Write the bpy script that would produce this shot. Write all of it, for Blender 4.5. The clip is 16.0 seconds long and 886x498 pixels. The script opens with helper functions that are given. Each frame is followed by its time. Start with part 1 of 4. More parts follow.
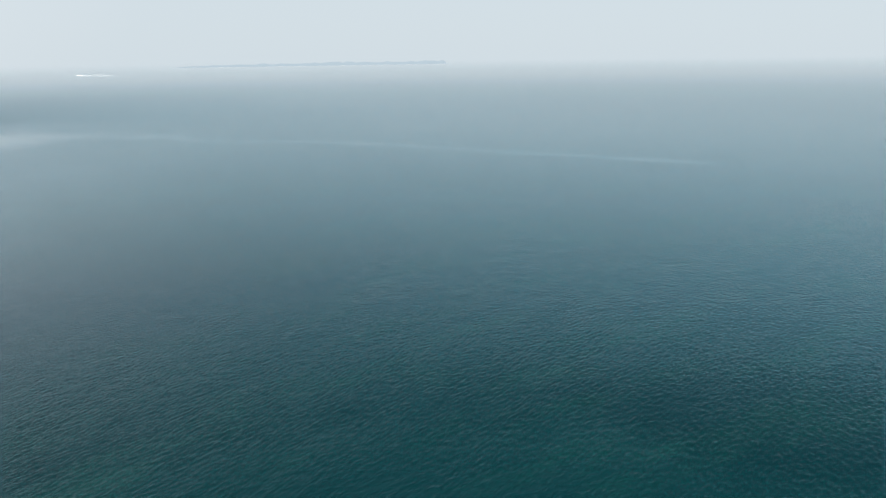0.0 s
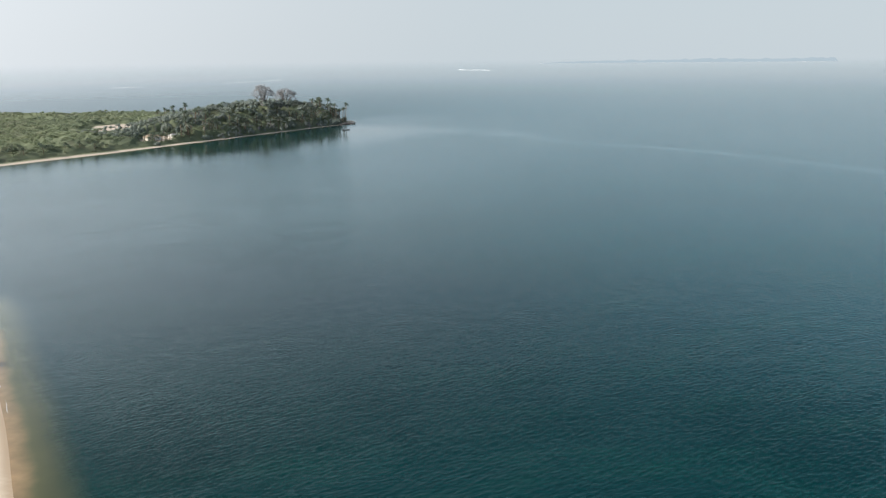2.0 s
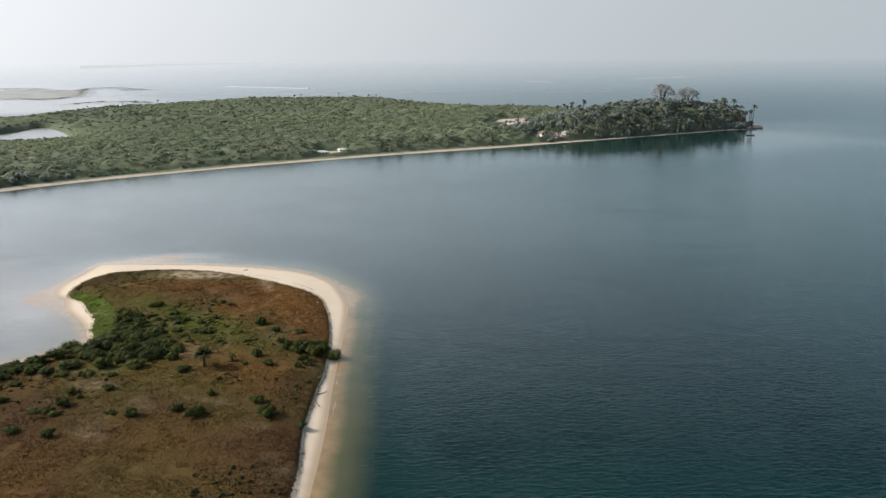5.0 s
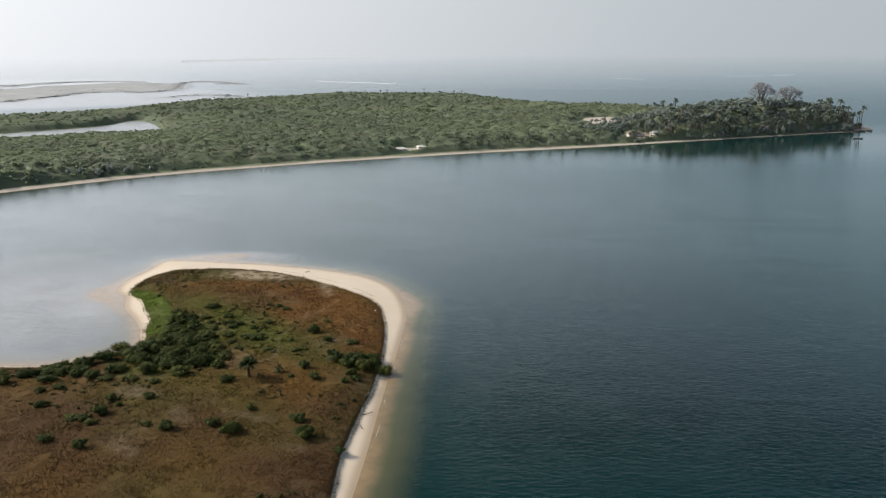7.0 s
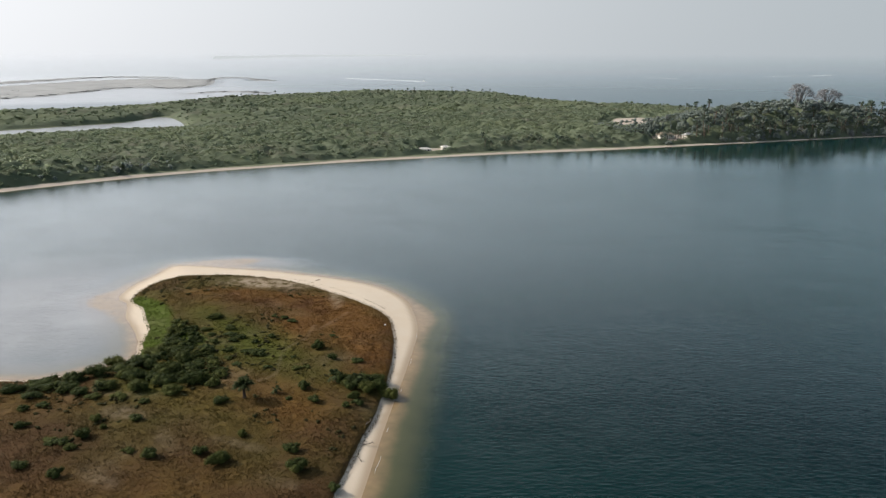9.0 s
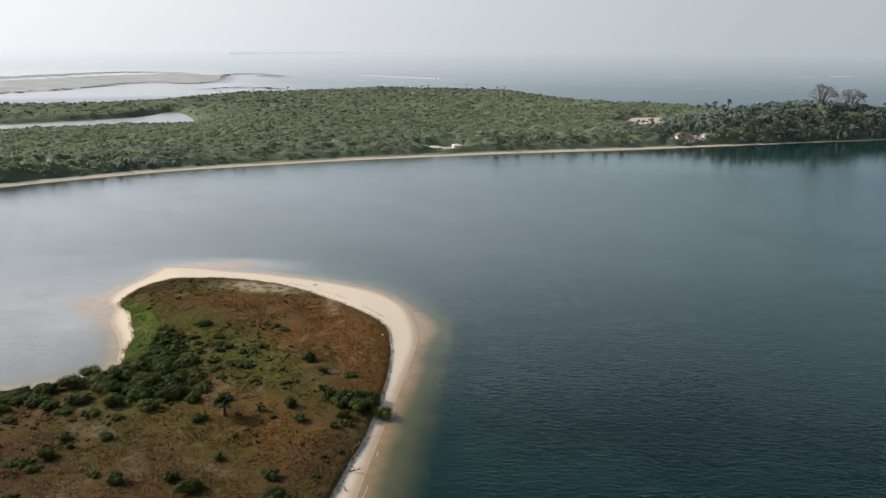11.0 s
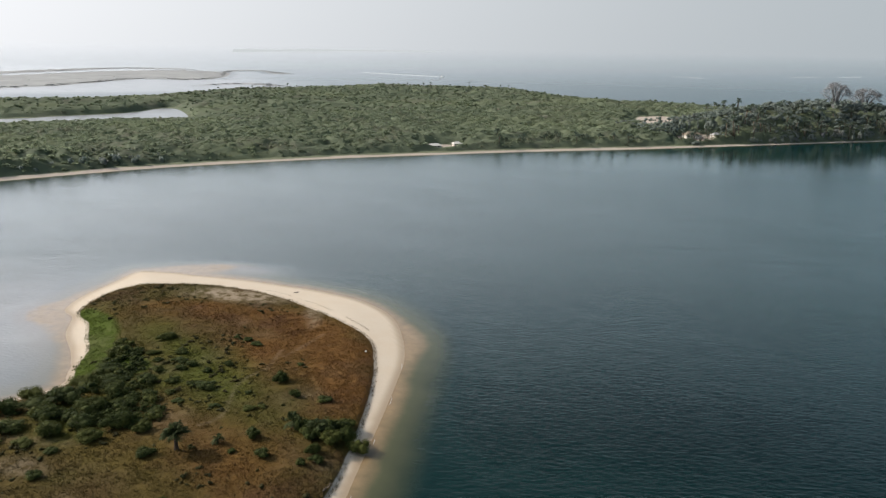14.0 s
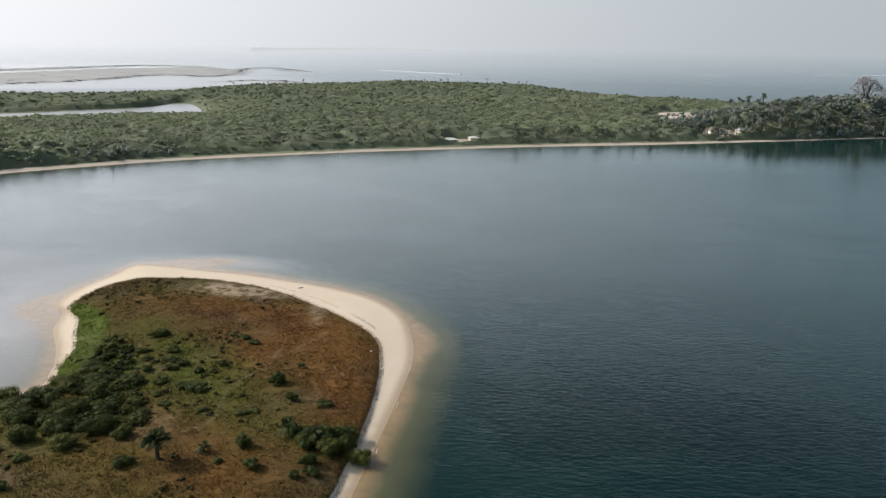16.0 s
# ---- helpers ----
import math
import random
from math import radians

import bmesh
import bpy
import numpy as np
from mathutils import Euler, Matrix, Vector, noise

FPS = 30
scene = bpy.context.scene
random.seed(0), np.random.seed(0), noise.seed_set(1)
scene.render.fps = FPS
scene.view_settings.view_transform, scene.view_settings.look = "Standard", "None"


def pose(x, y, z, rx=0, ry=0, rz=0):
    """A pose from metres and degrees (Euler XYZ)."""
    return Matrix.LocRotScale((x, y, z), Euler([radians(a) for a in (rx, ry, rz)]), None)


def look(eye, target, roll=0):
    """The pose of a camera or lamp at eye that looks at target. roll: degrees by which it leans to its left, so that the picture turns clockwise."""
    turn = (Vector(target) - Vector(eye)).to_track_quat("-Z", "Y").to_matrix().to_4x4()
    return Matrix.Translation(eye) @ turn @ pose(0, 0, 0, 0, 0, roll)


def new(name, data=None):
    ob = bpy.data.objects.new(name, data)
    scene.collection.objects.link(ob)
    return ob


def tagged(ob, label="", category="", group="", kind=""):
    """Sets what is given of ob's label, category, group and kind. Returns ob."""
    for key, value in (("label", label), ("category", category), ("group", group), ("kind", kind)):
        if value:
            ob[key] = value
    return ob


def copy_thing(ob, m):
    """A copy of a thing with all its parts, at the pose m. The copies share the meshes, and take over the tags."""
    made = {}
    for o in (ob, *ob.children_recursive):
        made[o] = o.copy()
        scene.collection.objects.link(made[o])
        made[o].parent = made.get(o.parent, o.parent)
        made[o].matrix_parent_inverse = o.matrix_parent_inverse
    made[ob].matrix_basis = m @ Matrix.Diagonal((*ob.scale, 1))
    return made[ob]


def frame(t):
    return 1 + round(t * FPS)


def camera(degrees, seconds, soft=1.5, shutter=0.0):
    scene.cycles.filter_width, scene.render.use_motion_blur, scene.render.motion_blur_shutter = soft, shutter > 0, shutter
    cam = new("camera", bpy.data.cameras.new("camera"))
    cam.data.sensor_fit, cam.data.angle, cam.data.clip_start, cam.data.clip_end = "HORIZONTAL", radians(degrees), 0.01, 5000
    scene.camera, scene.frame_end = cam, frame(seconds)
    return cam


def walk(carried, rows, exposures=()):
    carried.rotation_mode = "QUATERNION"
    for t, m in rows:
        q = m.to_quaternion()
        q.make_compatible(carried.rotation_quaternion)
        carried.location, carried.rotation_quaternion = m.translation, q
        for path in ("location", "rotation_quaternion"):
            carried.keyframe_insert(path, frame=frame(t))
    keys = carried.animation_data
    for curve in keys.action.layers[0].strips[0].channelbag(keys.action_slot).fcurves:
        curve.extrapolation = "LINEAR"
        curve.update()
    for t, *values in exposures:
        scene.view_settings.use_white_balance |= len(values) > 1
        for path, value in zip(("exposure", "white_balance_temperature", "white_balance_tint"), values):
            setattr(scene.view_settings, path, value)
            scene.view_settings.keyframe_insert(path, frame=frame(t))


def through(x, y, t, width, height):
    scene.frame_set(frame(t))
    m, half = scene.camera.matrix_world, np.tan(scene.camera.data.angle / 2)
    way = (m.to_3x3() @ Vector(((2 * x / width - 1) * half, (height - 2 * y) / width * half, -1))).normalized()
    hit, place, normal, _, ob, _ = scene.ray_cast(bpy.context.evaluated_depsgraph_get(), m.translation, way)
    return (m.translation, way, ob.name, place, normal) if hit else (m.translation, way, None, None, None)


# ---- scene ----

# ---------------------------------------------------------------- camera: a drone about 60 m over the sea
cam = camera(60.0, 16.0, soft=1.3)
# seconds, x, y, z, yaw, pitch, roll
PATH = [
    (0.0, -0.00, 0.00, 55.98, 0.00, -13.99, -0.74),
    (0.5, -0.23, 5.51, 56.89, 6.64, -14.01, -0.68),
    (1.0, -0.48, 11.00, 57.79, 13.12, -14.02, -0.61),
    (1.5, -0.76, 16.46, 58.67, 19.68, -14.03, -0.55),
    (2.0, -1.34, 21.67, 59.54, 26.22, -14.04, -0.52),
    (2.5, -2.27, 26.43, 60.30, 32.21, -14.02, -0.48),
    (3.0, -3.60, 30.52, 60.86, 37.08, -14.02, -0.38),
    (3.5, -5.21, 34.09, 61.23, 41.32, -14.06, -0.31),
    (4.0, -6.93, 37.66, 61.48, 46.31, -14.13, -0.30),
    (4.5, -8.68, 40.88, 61.60, 51.28, -14.18, -0.31),
    (5.0, -10.35, 44.14, 61.63, 55.49, -14.18, -0.39),
    (7.5, -20.28, 56.86, 61.67, 62.17, -14.49, -0.08),
    (8.0, -22.47, 58.92, 61.82, 62.18, -14.54, 0.04),
    (8.5, -24.57, 60.93, 61.93, 62.20, -14.58, 0.13),
    (9.0, -26.90, 62.65, 62.00, 64.13, -14.62, 0.18),
    (9.5, -29.13, 64.64, 61.94, 65.23, -14.66, 0.31),
    (10.0, -31.20, 66.40, 61.68, 65.24, -14.69, 0.43),
    (12.5, -42.72, 74.58, 59.92, 65.39, -14.84, 0.81),
    (13.0, -45.32, 76.10, 59.57, 65.42, -14.82, 0.85),
    (13.5, -47.76, 77.56, 58.96, 65.46, -14.81, 0.91),
    (14.0, -50.00, 78.92, 58.09, 65.46, -14.84, 0.98),
    (14.5, -52.08, 80.27, 57.07, 65.51, -14.86, 1.03),
    (15.0, -54.37, 81.66, 56.01, 65.59, -14.88, 1.09),
    (15.5, -56.77, 83.05, 54.96, 65.63, -14.90, 1.10),
    (16.0, -59.30, 84.12, 53.93, 66.78, -14.90, 0.97),
]
walk(cam, [(t, pose(x, y, z, 90 + pitch, 0, yaw) @ pose(0, 0, 0, 0, 0, roll)) for t, x, y, z, yaw, pitch, roll in PATH],
     exposures=[(0, 0.66), (2, 0.50), (5, 0.18), (8, 0.08), (16, 0.06)])

# ---------------------------------------------------------------- light: a hazy tropical sky and a sun at 31 degrees
SUN_AZ = Vector((-0.68, -0.73, 0)).normalized()   # towards the sun
SUN_EL = radians(31)
world = bpy.data.worlds.new("sky")
scene.world = world
world.use_nodes = True
wn, wl = world.node_tree.nodes, world.node_tree.links
wn.clear()
sky = wn.new("ShaderNodeTexSky")
sky.sky_type, sky.sun_disc = "NISHITA", False
sky.sun_elevation = SUN_EL
sky.sun_rotation = math.atan2(SUN_AZ.x, SUN_AZ.y)
sky.altitude, sky.air_density, sky.dust_density, sky.ozone_density = 0, 1.0, 1.5, 2.0
soft_sky = wn.new("ShaderNodeHueSaturation")
soft_sky.inputs["Saturation"].default_value = 1.15
soft_sky.inputs["Value"].default_value = 0.42
back = wn.new("ShaderNodeBackground")
back.inputs["Strength"].default_value = 0.1
wout = wn.new("ShaderNodeOutputWorld")


def sky_math(op, a, b=0.0):
    k = wn.new("ShaderNodeMath")
    k.operation = op
    for v, socket in ((a, k.inputs[0]), (b, k.inputs[1])):
        if isinstance(v, bpy.types.NodeSocket):
            wl.new(v, socket)
        else:
            socket.default_value = v
    return k.outputs[0]


# white dust haze: thick along the horizon, thin overhead, and brighter towards the sun
sky_co = wn.new("ShaderNodeTexCoord").outputs["Generated"]
to_sun = wn.new("ShaderNodeVectorMath")
to_sun.operation = "DOT_PRODUCT"
wl.new(sky_co, to_sun.inputs[0])
to_sun.inputs[1].default_value = SUN_AZ * math.cos(SUN_EL) + Vector((0, 0, math.sin(SUN_EL)))
split = wn.new("ShaderNodeSeparateXYZ")
wl.new(sky_co, split.inputs[0])
glow = sky_math("POWER", sky_math("MAXIMUM", sky_math("ADD", to_sun.outputs["Value"], 0.3), 0.0), 2.0)
glow = sky_math("ADD", sky_math("MULTIPLY", glow, 4.0), 6.1)
tint = wn.new("ShaderNodeMix")
tint.data_type, tint.blend_type = "RGBA", "MULTIPLY"
tint.inputs[0].default_value = 1
cool = wn.new("ShaderNodeMix")                       # the haze is bluer higher up, away from the sun
cool.data_type = "RGBA"
cool.inputs[6].default_value, cool.inputs[7].default_value = (2.34, 2.48, 2.68, 1), (0.47, 0.93, 1.22, 1)
veil = wn.new("ShaderNodeMix")                       # greyer and dimmer right above the horizon
veil.data_type = "RGBA"
low_sky = wn.new("ShaderNodeMix")
low_sky.data_type = "RGBA"
low_sky.inputs[6].default_value, low_sky.inputs[7].default_value = (0.96, 0.975, 1.01, 1), (0.70, 0.79, 0.85, 1)
rise = wn.new("ShaderNodeMapRange")
rise.inputs["From Min"].default_value, rise.inputs["From Max"].default_value = 0.07, 0.20
wl.new(split.outputs["Z"], rise.inputs["Value"])
aside = wn.new("ShaderNodeMapRange")
for key, v in (("From Min", -0.35), ("From Max", 0.70), ("To Min", 1.0), ("To Max", 0.0)):
    aside.inputs[key].default_value = v
wl.new(to_sun.outputs["Value"], aside.inputs["Value"])
wl.new(aside.outputs["Result"], cool.inputs[0])
wl.new(aside.outputs["Result"], low_sky.inputs[0])
wl.new(low_sky.outputs[2], veil.inputs[6])
wl.new(rise.outputs["Result"], veil.inputs[0])
wl.new(cool.outputs[2], veil.inputs[7])
wl.new(veil.outputs[2], tint.inputs[7])
wl.new(glow, tint.inputs[6])
depth = wn.new("ShaderNodeMapRange")
depth.interpolation_type = "SMOOTHSTEP"
for key, v in (("From Min", 0.16), ("From Max", 0.46), ("To Min", 0.94), ("To Max", 0.04)):
    depth.inputs[key].default_value = v
wl.new(split.outputs["Z"], depth.inputs["Value"])
haze = wn.new("ShaderNodeMix")
haze.data_type = "RGBA"
wl.new(sky.outputs[0], soft_sky.inputs["Color"])
round_sun = sky_math("POWER", sky_math("MAXIMUM", to_sun.outputs["Value"], 0.0), 4.5)
wl.new(sky_math("MAXIMUM", depth.outputs["Result"], sky_math("MINIMUM", round_sun, 0.95)), haze.inputs[0])
wl.new(soft_sky.outputs[0], haze.inputs[6])
wl.new(tint.outputs[2], haze.inputs[7])
wl.new(haze.outputs[2], back.inputs[0])
wl.new(back.outputs[0], wout.inputs[0])

sun = new("sun", bpy.data.lights.new("sun", "SUN"))
sun.data.energy, sun.data.angle, sun.data.color = 4.3, radians(1.5), (1.0, 0.91, 0.79)
sun.matrix_world = look((0, 0, 300), Vector((0, 0, 300)) - (SUN_AZ * math.cos(SUN_EL) + Vector((0, 0, math.sin(SUN_EL)))))

# ---------------------------------------------------------------- materials
class Mat:
    """A node material with short calls for its nodes."""

    def __init__(self, name, rough=0.8, spec=0.3):
        self.m = bpy.data.materials.new(name)
        self.m.use_nodes = True
        self.n, self.l = self.m.node_tree.nodes, self.m.node_tree.links
        self.bsdf = self.n["Principled BSDF"]
        self.bsdf.inputs["Roughness"].default_value = rough
        self.bsdf.inputs["Specular IOR Level"].default_value = spec
        self.co = self.n.new("ShaderNodeTexCoord").outputs["Object"]

    def put(self, value, socket):
        if isinstance(value, bpy.types.NodeSocket):
            self.l.new(value, socket)
        else:
            socket.default_value = (*value, 1) if isinstance(value, tuple) and len(value) == 3 and len(socket.default_value) == 4 else value

    def stretch(self, sx, sy, sz, turn=0):
        k = self.n.new("ShaderNodeMapping")
        self.l.new(self.co, k.inputs["Vector"])
        k.vector_type = "TEXTURE"                     # turned first, then stretched
        k.inputs["Rotation"].default_value = (0, 0, radians(turn))
        k.inputs["Scale"].default_value = (1 / sx, 1 / sy, 1 / sz)
        return k.outputs[0]

    def noise(self, scale, detail=3, rough=0.55, vector=None, distortion=0.0):
        k = self.n.new("ShaderNodeTexNoise")
        self.l.new(vector or self.co, k.inputs["Vector"])
        for key, v in (("Scale", scale), ("Detail", detail), ("Roughness", rough), ("Distortion", distortion)):
            k.inputs[key].default_value = v
        return k.outputs["Fac"]

    def ramp(self, fac, a, b, lo=0.0, hi=1.0):
        k = self.n.new("ShaderNodeMapRange")
        k.interpolation_type = "SMOOTHSTEP"
        self.put(fac, k.inputs["Value"])
        for key, v in (("From Min", a), ("From Max", b), ("To Min", lo), ("To Max", hi)):
            k.inputs[key].default_value = v
        return k.outputs["Result"]

    def mix(self, fac, a, b, blend="MIX"):
        k = self.n.new("ShaderNodeMix")
        k.data_type, k.blend_type = "RGBA", blend
        self.put(fac, k.inputs[0])
        self.put(a, k.inputs[6])
        self.put(b, k.inputs[7])
        return k.outputs[2]

    def math(self, op, a, b=0.0):
        k = self.n.new("ShaderNodeMath")
        k.operation = op
        self.put(a, k.inputs[0])
        self.put(b, k.inputs[1])
        return k.outputs[0]

    def attr(self, name):
        k = self.n.new("ShaderNodeAttribute")
        k.attribute_name = name
        return k.outputs["Fac"]

    def island(self):
        return self.n.new("ShaderNodeNewGeometry").outputs["Random Per Island"]

    def each(self):
        return self.n.new("ShaderNodeObjectInfo").outputs["Random"]

    def leafy(self, value, through=0.6):
        """Leaves: light comes through them as well."""
        self.color(value)
        t = self.n.new("ShaderNodeBsdfTranslucent")
        self.put(value, t.inputs["Color"])
        k = self.n.new("ShaderNodeMixShader")
        k.inputs[0].default_value = through
        self.l.new(self.bsdf.outputs[0], k.inputs[1])
        self.l.new(t.outputs[0], k.inputs[2])
        self.l.new(k.outputs[0], self.n["Material Output"].inputs["Surface"])
        return self

    def color(self, value):
        self.put(value, self.bsdf.inputs["Base Color"])
        return self

    def rough(self, value):
        self.put(value, self.bsdf.inputs["Roughness"])
        return self

    def bump(self, height, strength, distance):
        k = self.n.new("ShaderNodeBump")
        self.put(strength, k.inputs["Strength"])
        k.inputs["Distance"].default_value = distance
        self.l.new(height, k.inputs["Height"])
        self.l.new(k.outputs[0], self.bsdf.inputs["Normal"])
        return self


def sea_material():
    s = Mat("sea_water", 0.22, 0.5)
    s.bsdf.inputs["IOR"].default_value = 1.333
    shore, slick = s.attr("shore"), s.attr("slick")
    broad = s.noise(0.006, 4, 0.6)
    mid = s.noise(0.03, 4, 0.6, s.stretch(1, 2.5, 1, 35))
    deep = s.mix(broad, (0.0003, 0.0184, 0.0198), (0.0006, 0.0240, 0.0245))
    deep = s.mix(s.ramp(mid, 0.45, 0.75), deep, (0.0014, 0.0285, 0.0245))
    deep = s.mix(s.attr("strait"), deep, s.mix(broad, (0.0004, 0.0162, 0.0134), (0.0009, 0.0214, 0.0174)))
    deep = s.mix(s.attr("channel"), deep, (0.0002, 0.0085, 0.0078))
    # pale: sandy bay and bar; on lagoon and lake a painted sky reflection
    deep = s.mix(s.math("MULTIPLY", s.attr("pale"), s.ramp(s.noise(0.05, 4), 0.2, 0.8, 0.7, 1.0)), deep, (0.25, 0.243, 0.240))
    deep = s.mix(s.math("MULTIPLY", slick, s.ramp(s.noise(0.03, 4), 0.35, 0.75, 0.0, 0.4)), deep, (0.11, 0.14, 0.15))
    wobble = s.math("ADD", shore, s.math("MULTIPLY", s.math("SUBTRACT", s.noise(0.12, 3), 0.5), 3.0))
    sandy = s.mix(s.ramp(s.noise(0.5, 3), 0.3, 0.7), (0.285, 0.195, 0.108), (0.235, 0.162, 0.092))
    green = s.mix(s.ramp(wobble, -0.3, 3.6), sandy, s.mix(s.attr("pale"), (0.074, 0.076, 0.038), (0.21, 0.19, 0.175)))
    body = s.mix(s.ramp(wobble, 2, 10.5), green, deep)
    s.color(body)
    ripple = s.noise(0.62, 4, 0.60, s.stretch(2.6, 1, 1, 150), 0.7)
    chop = s.noise(0.12, 3, 0.5, s.stretch(1.7, 1, 1, 140))
    swell = s.noise(0.02, 2, 0.5, s.stretch(3.5, 1, 1, 120))
    h = s.math("ADD", s.math("MULTIPLY", ripple, 0.8), s.math("ADD", s.math("MULTIPLY", chop, 0.42), s.math("MULTIPLY", swell, 0.08)))
    near = s.math("SUBTRACT", 1.0, s.math("MULTIPLY", s.attr("far"), 0.35))
    calm = s.math("MULTIPLY", s.math("MULTIPLY", s.ramp(s.noise(0.012, 4, 0.6, s.stretch(1, 2.2, 1, 30)), 0.35, 0.65, 0.88, 1.0), s.ramp(s.noise(0.045, 3, 0.55, s.stretch(1, 2.6, 1, 60)), 0.35, 0.65, 0.85, 1.0)),
                  s.math("SUBTRACT", 1.0, s.math("MULTIPLY", slick, 0.5)))
    open_sea = s.math("MULTIPLY", s.ramp(s.attr("lee"), 0, 1, 1.0, 0.3), s.ramp(s.attr("waves"), 0, 1, 0.26, 0.46))
    shallow = s.math("ADD", s.ramp(shore, 0, 20, 0.4, 1.0), s.math("MULTIPLY", s.attr("pale"), 0.6))
    s.bump(h, s.math("MULTIPLY", s.math("MULTIPLY", calm, near), s.math("MULTIPLY", shallow, open_sea)), 0.5)
    s.rough(s.math("MULTIPLY", s.ramp(s.attr("lee"), 0, 1, 1.0, 0.22), s.math("MULTIPLY", s.ramp(s.attr("far"), 0, 1, 0.13, 0.30), s.math("MULTIPLY", s.ramp(s.attr("waves"), 0, 1, 1.0, 0.7), s.ramp(s.attr("haze_alpha"), 0, 0.5, 1.0, 0.65)))))
    # haze over the farthest water, put in as alpha that lets the sky through
    s.put(s.math("SUBTRACT", 1.0, s.attr("haze_alpha")), s.bsdf.inputs["Alpha"])
    return s.m


def ground_material():
    """Sand, turf and bare soil of the headland, by the masks of its mesh."""
    g = Mat("headland_ground", 0.9, 0.1)
    veg, rust, green, bare, wet = (g.attr(k) for k in ("veg", "rust", "green", "bare", "wet"))
    grain = g.noise(3.0, 5, 0.7)
    clump = g.noise(0.55, 5, 0.65)
    patch = g.noise(0.13, 4, 0.6)
    sand = g.mix(grain, (0.52, 0.43, 0.335), (0.64, 0.55, 0.44))
    sand = g.mix(g.ramp(patch, 0.4, 0.7), sand, (0.57, 0.47, 0.36))
    sand = g.mix(wet, sand, (0.36, 0.275, 0.19))
    olive = g.mix(g.ramp(clump, 0.3, 0.7), (0.068, 0.047, 0.011), (0.105, 0.075, 0.018))
    olive = g.mix(g.ramp(patch, 0.4, 0.65), olive, (0.086, 0.056, 0.022))
    rusty = g.mix(g.ramp(clump, 0.3, 0.7), (0.100, 0.046, 0.011), (0.150, 0.073, 0.018))
    turf = g.mix(rust, olive, rusty)
    lush = g.mix(clump, (0.044, 0.066, 0.005), (0.072, 0.098, 0.008))
    turf = g.mix(g.ramp(g.noise(0.07, 4, 0.65), 0.47, 0.62, 0, 0.5), turf, g.mix(clump, (0.062, 0.030, 0.014), (0.098, 0.048, 0.022)))
    turf = g.mix(g.math("MULTIPLY", g.attr("brown"), 0.7), turf, g.mix(clump, (0.043, 0.0205, 0.008), (0.067, 0.034, 0.013)))
    turf = g.mix(green, turf, lush)
    soil = g.mix(clump, (0.20, 0.15, 0.10), (0.34, 0.27, 0.19))
    turf = g.mix(g.math("MULTIPLY", bare, g.ramp(clump, 0.36, 0.58)), turf, soil)
    turf = g.mix(g.ramp(g.noise(0.9, 3, 0.6), 0.5, 0.72, 0, 0.25), turf, (0.050, 0.042, 0.018))
    edge = g.ramp(g.math("ADD", veg, g.math("MULTIPLY", g.math("SUBTRACT", clump, 0.5), 0.5)), 0.35, 0.6)
    g.color(g.mix(edge, sand, turf))
    g.rough(g.ramp(wet, 0, 1, 0.95, 0.45))
    g.bump(g.math("ADD", clump, g.math("MULTIPLY", grain, 0.5)), g.ramp(veg, 0, 1, 0.2, 0.7), 0.22)
    return g.m


def far_ground_material():
    g = Mat("island_ground", 0.9, 0.2)
    veg = g.attr("veg")
    clump, patch = g.noise(0.4, 5, 0.65), g.noise(0.05, 4)
    sand = g.mix(clump, (0.36, 0.30, 0.245), (0.47, 0.40, 0.335))
    floor = g.mix(patch, (0.135, 0.150, 0.090), (0.180, 0.195, 0.115))
    edge = g.ramp(g.math("ADD", veg, g.math("MULTIPLY", g.math("SUBTRACT", clump, 0.5), 0.8)), 0.35, 0.65)
    g.color(g.mix(edge, sand, floor))
    g.bump(clump, 0.6, 0.4)
    return g.m


def leaf_material(name, dark, light, warm, scale=0.03, grey=0.7):
    """Crowns: a hue for each tree, a shade for each leaf, and stands of another kind here and there."""
    k = Mat(name, 0.75, 0.12)
    tree = k.attr("tree")
    leaf = k.mix(k.math("ADD", k.math("MULTIPLY", k.island(), 0.35), k.math("MULTIPLY", tree, 0.65)), dark, light)
    leaf = k.mix(k.ramp(k.noise(scale, 3), 0.42, 0.68, 0, 0.75), leaf, k.mix(tree, warm, light))
    dry = tuple(c * f for c, f in zip(light, (1.02, 0.84, 1.0)))          # bare grey-brown trees in places
    bare = k.math("MULTIPLY", k.ramp(k.noise(scale * 2.2, 4, 0.65), 0.50, 0.66, 0, 1.0), k.ramp(tree, 0.35, 0.75, 0.1, grey))
    stand = k.ramp(k.noise(scale * 1.3, 5, 0.6), 0.55, 0.70, 0, 0.55)      # darker stands
    leaf = k.mix(stand, leaf, tuple(c * 0.72 for c in dark))
    k.bump(k.noise(0.9, 4, 0.7), 0.8, 0.5)
    k.leafy(k.mix(bare, leaf, dry))
    return k.m


def shrub_material(name, dark, light, warm):
    k = Mat(name, 0.75, 0.08)
    leaf = k.mix(k.island(), dark, light)
    k.leafy(k.mix(k.math("MAXIMUM", k.ramp(k.each(), 0.5, 1.0, 0, 0.6), k.ramp(k.noise(0.22, 4, 0.6), 0.46, 0.66, 0, 0.75)), leaf, warm), 0.3)
    return k.m


def plain_material(name, a, b, scale, rough=0.8, bump=0.3, stretch=(1, 1, 1)):
    k = Mat(name, rough, 0.3)
    f = k.noise(scale, 5, 0.65, k.stretch(*stretch))
    k.color(k.mix(k.ramp(f, 0.3, 0.7), a, b))
    k.bump(f, bump, 0.05)
    return k.m


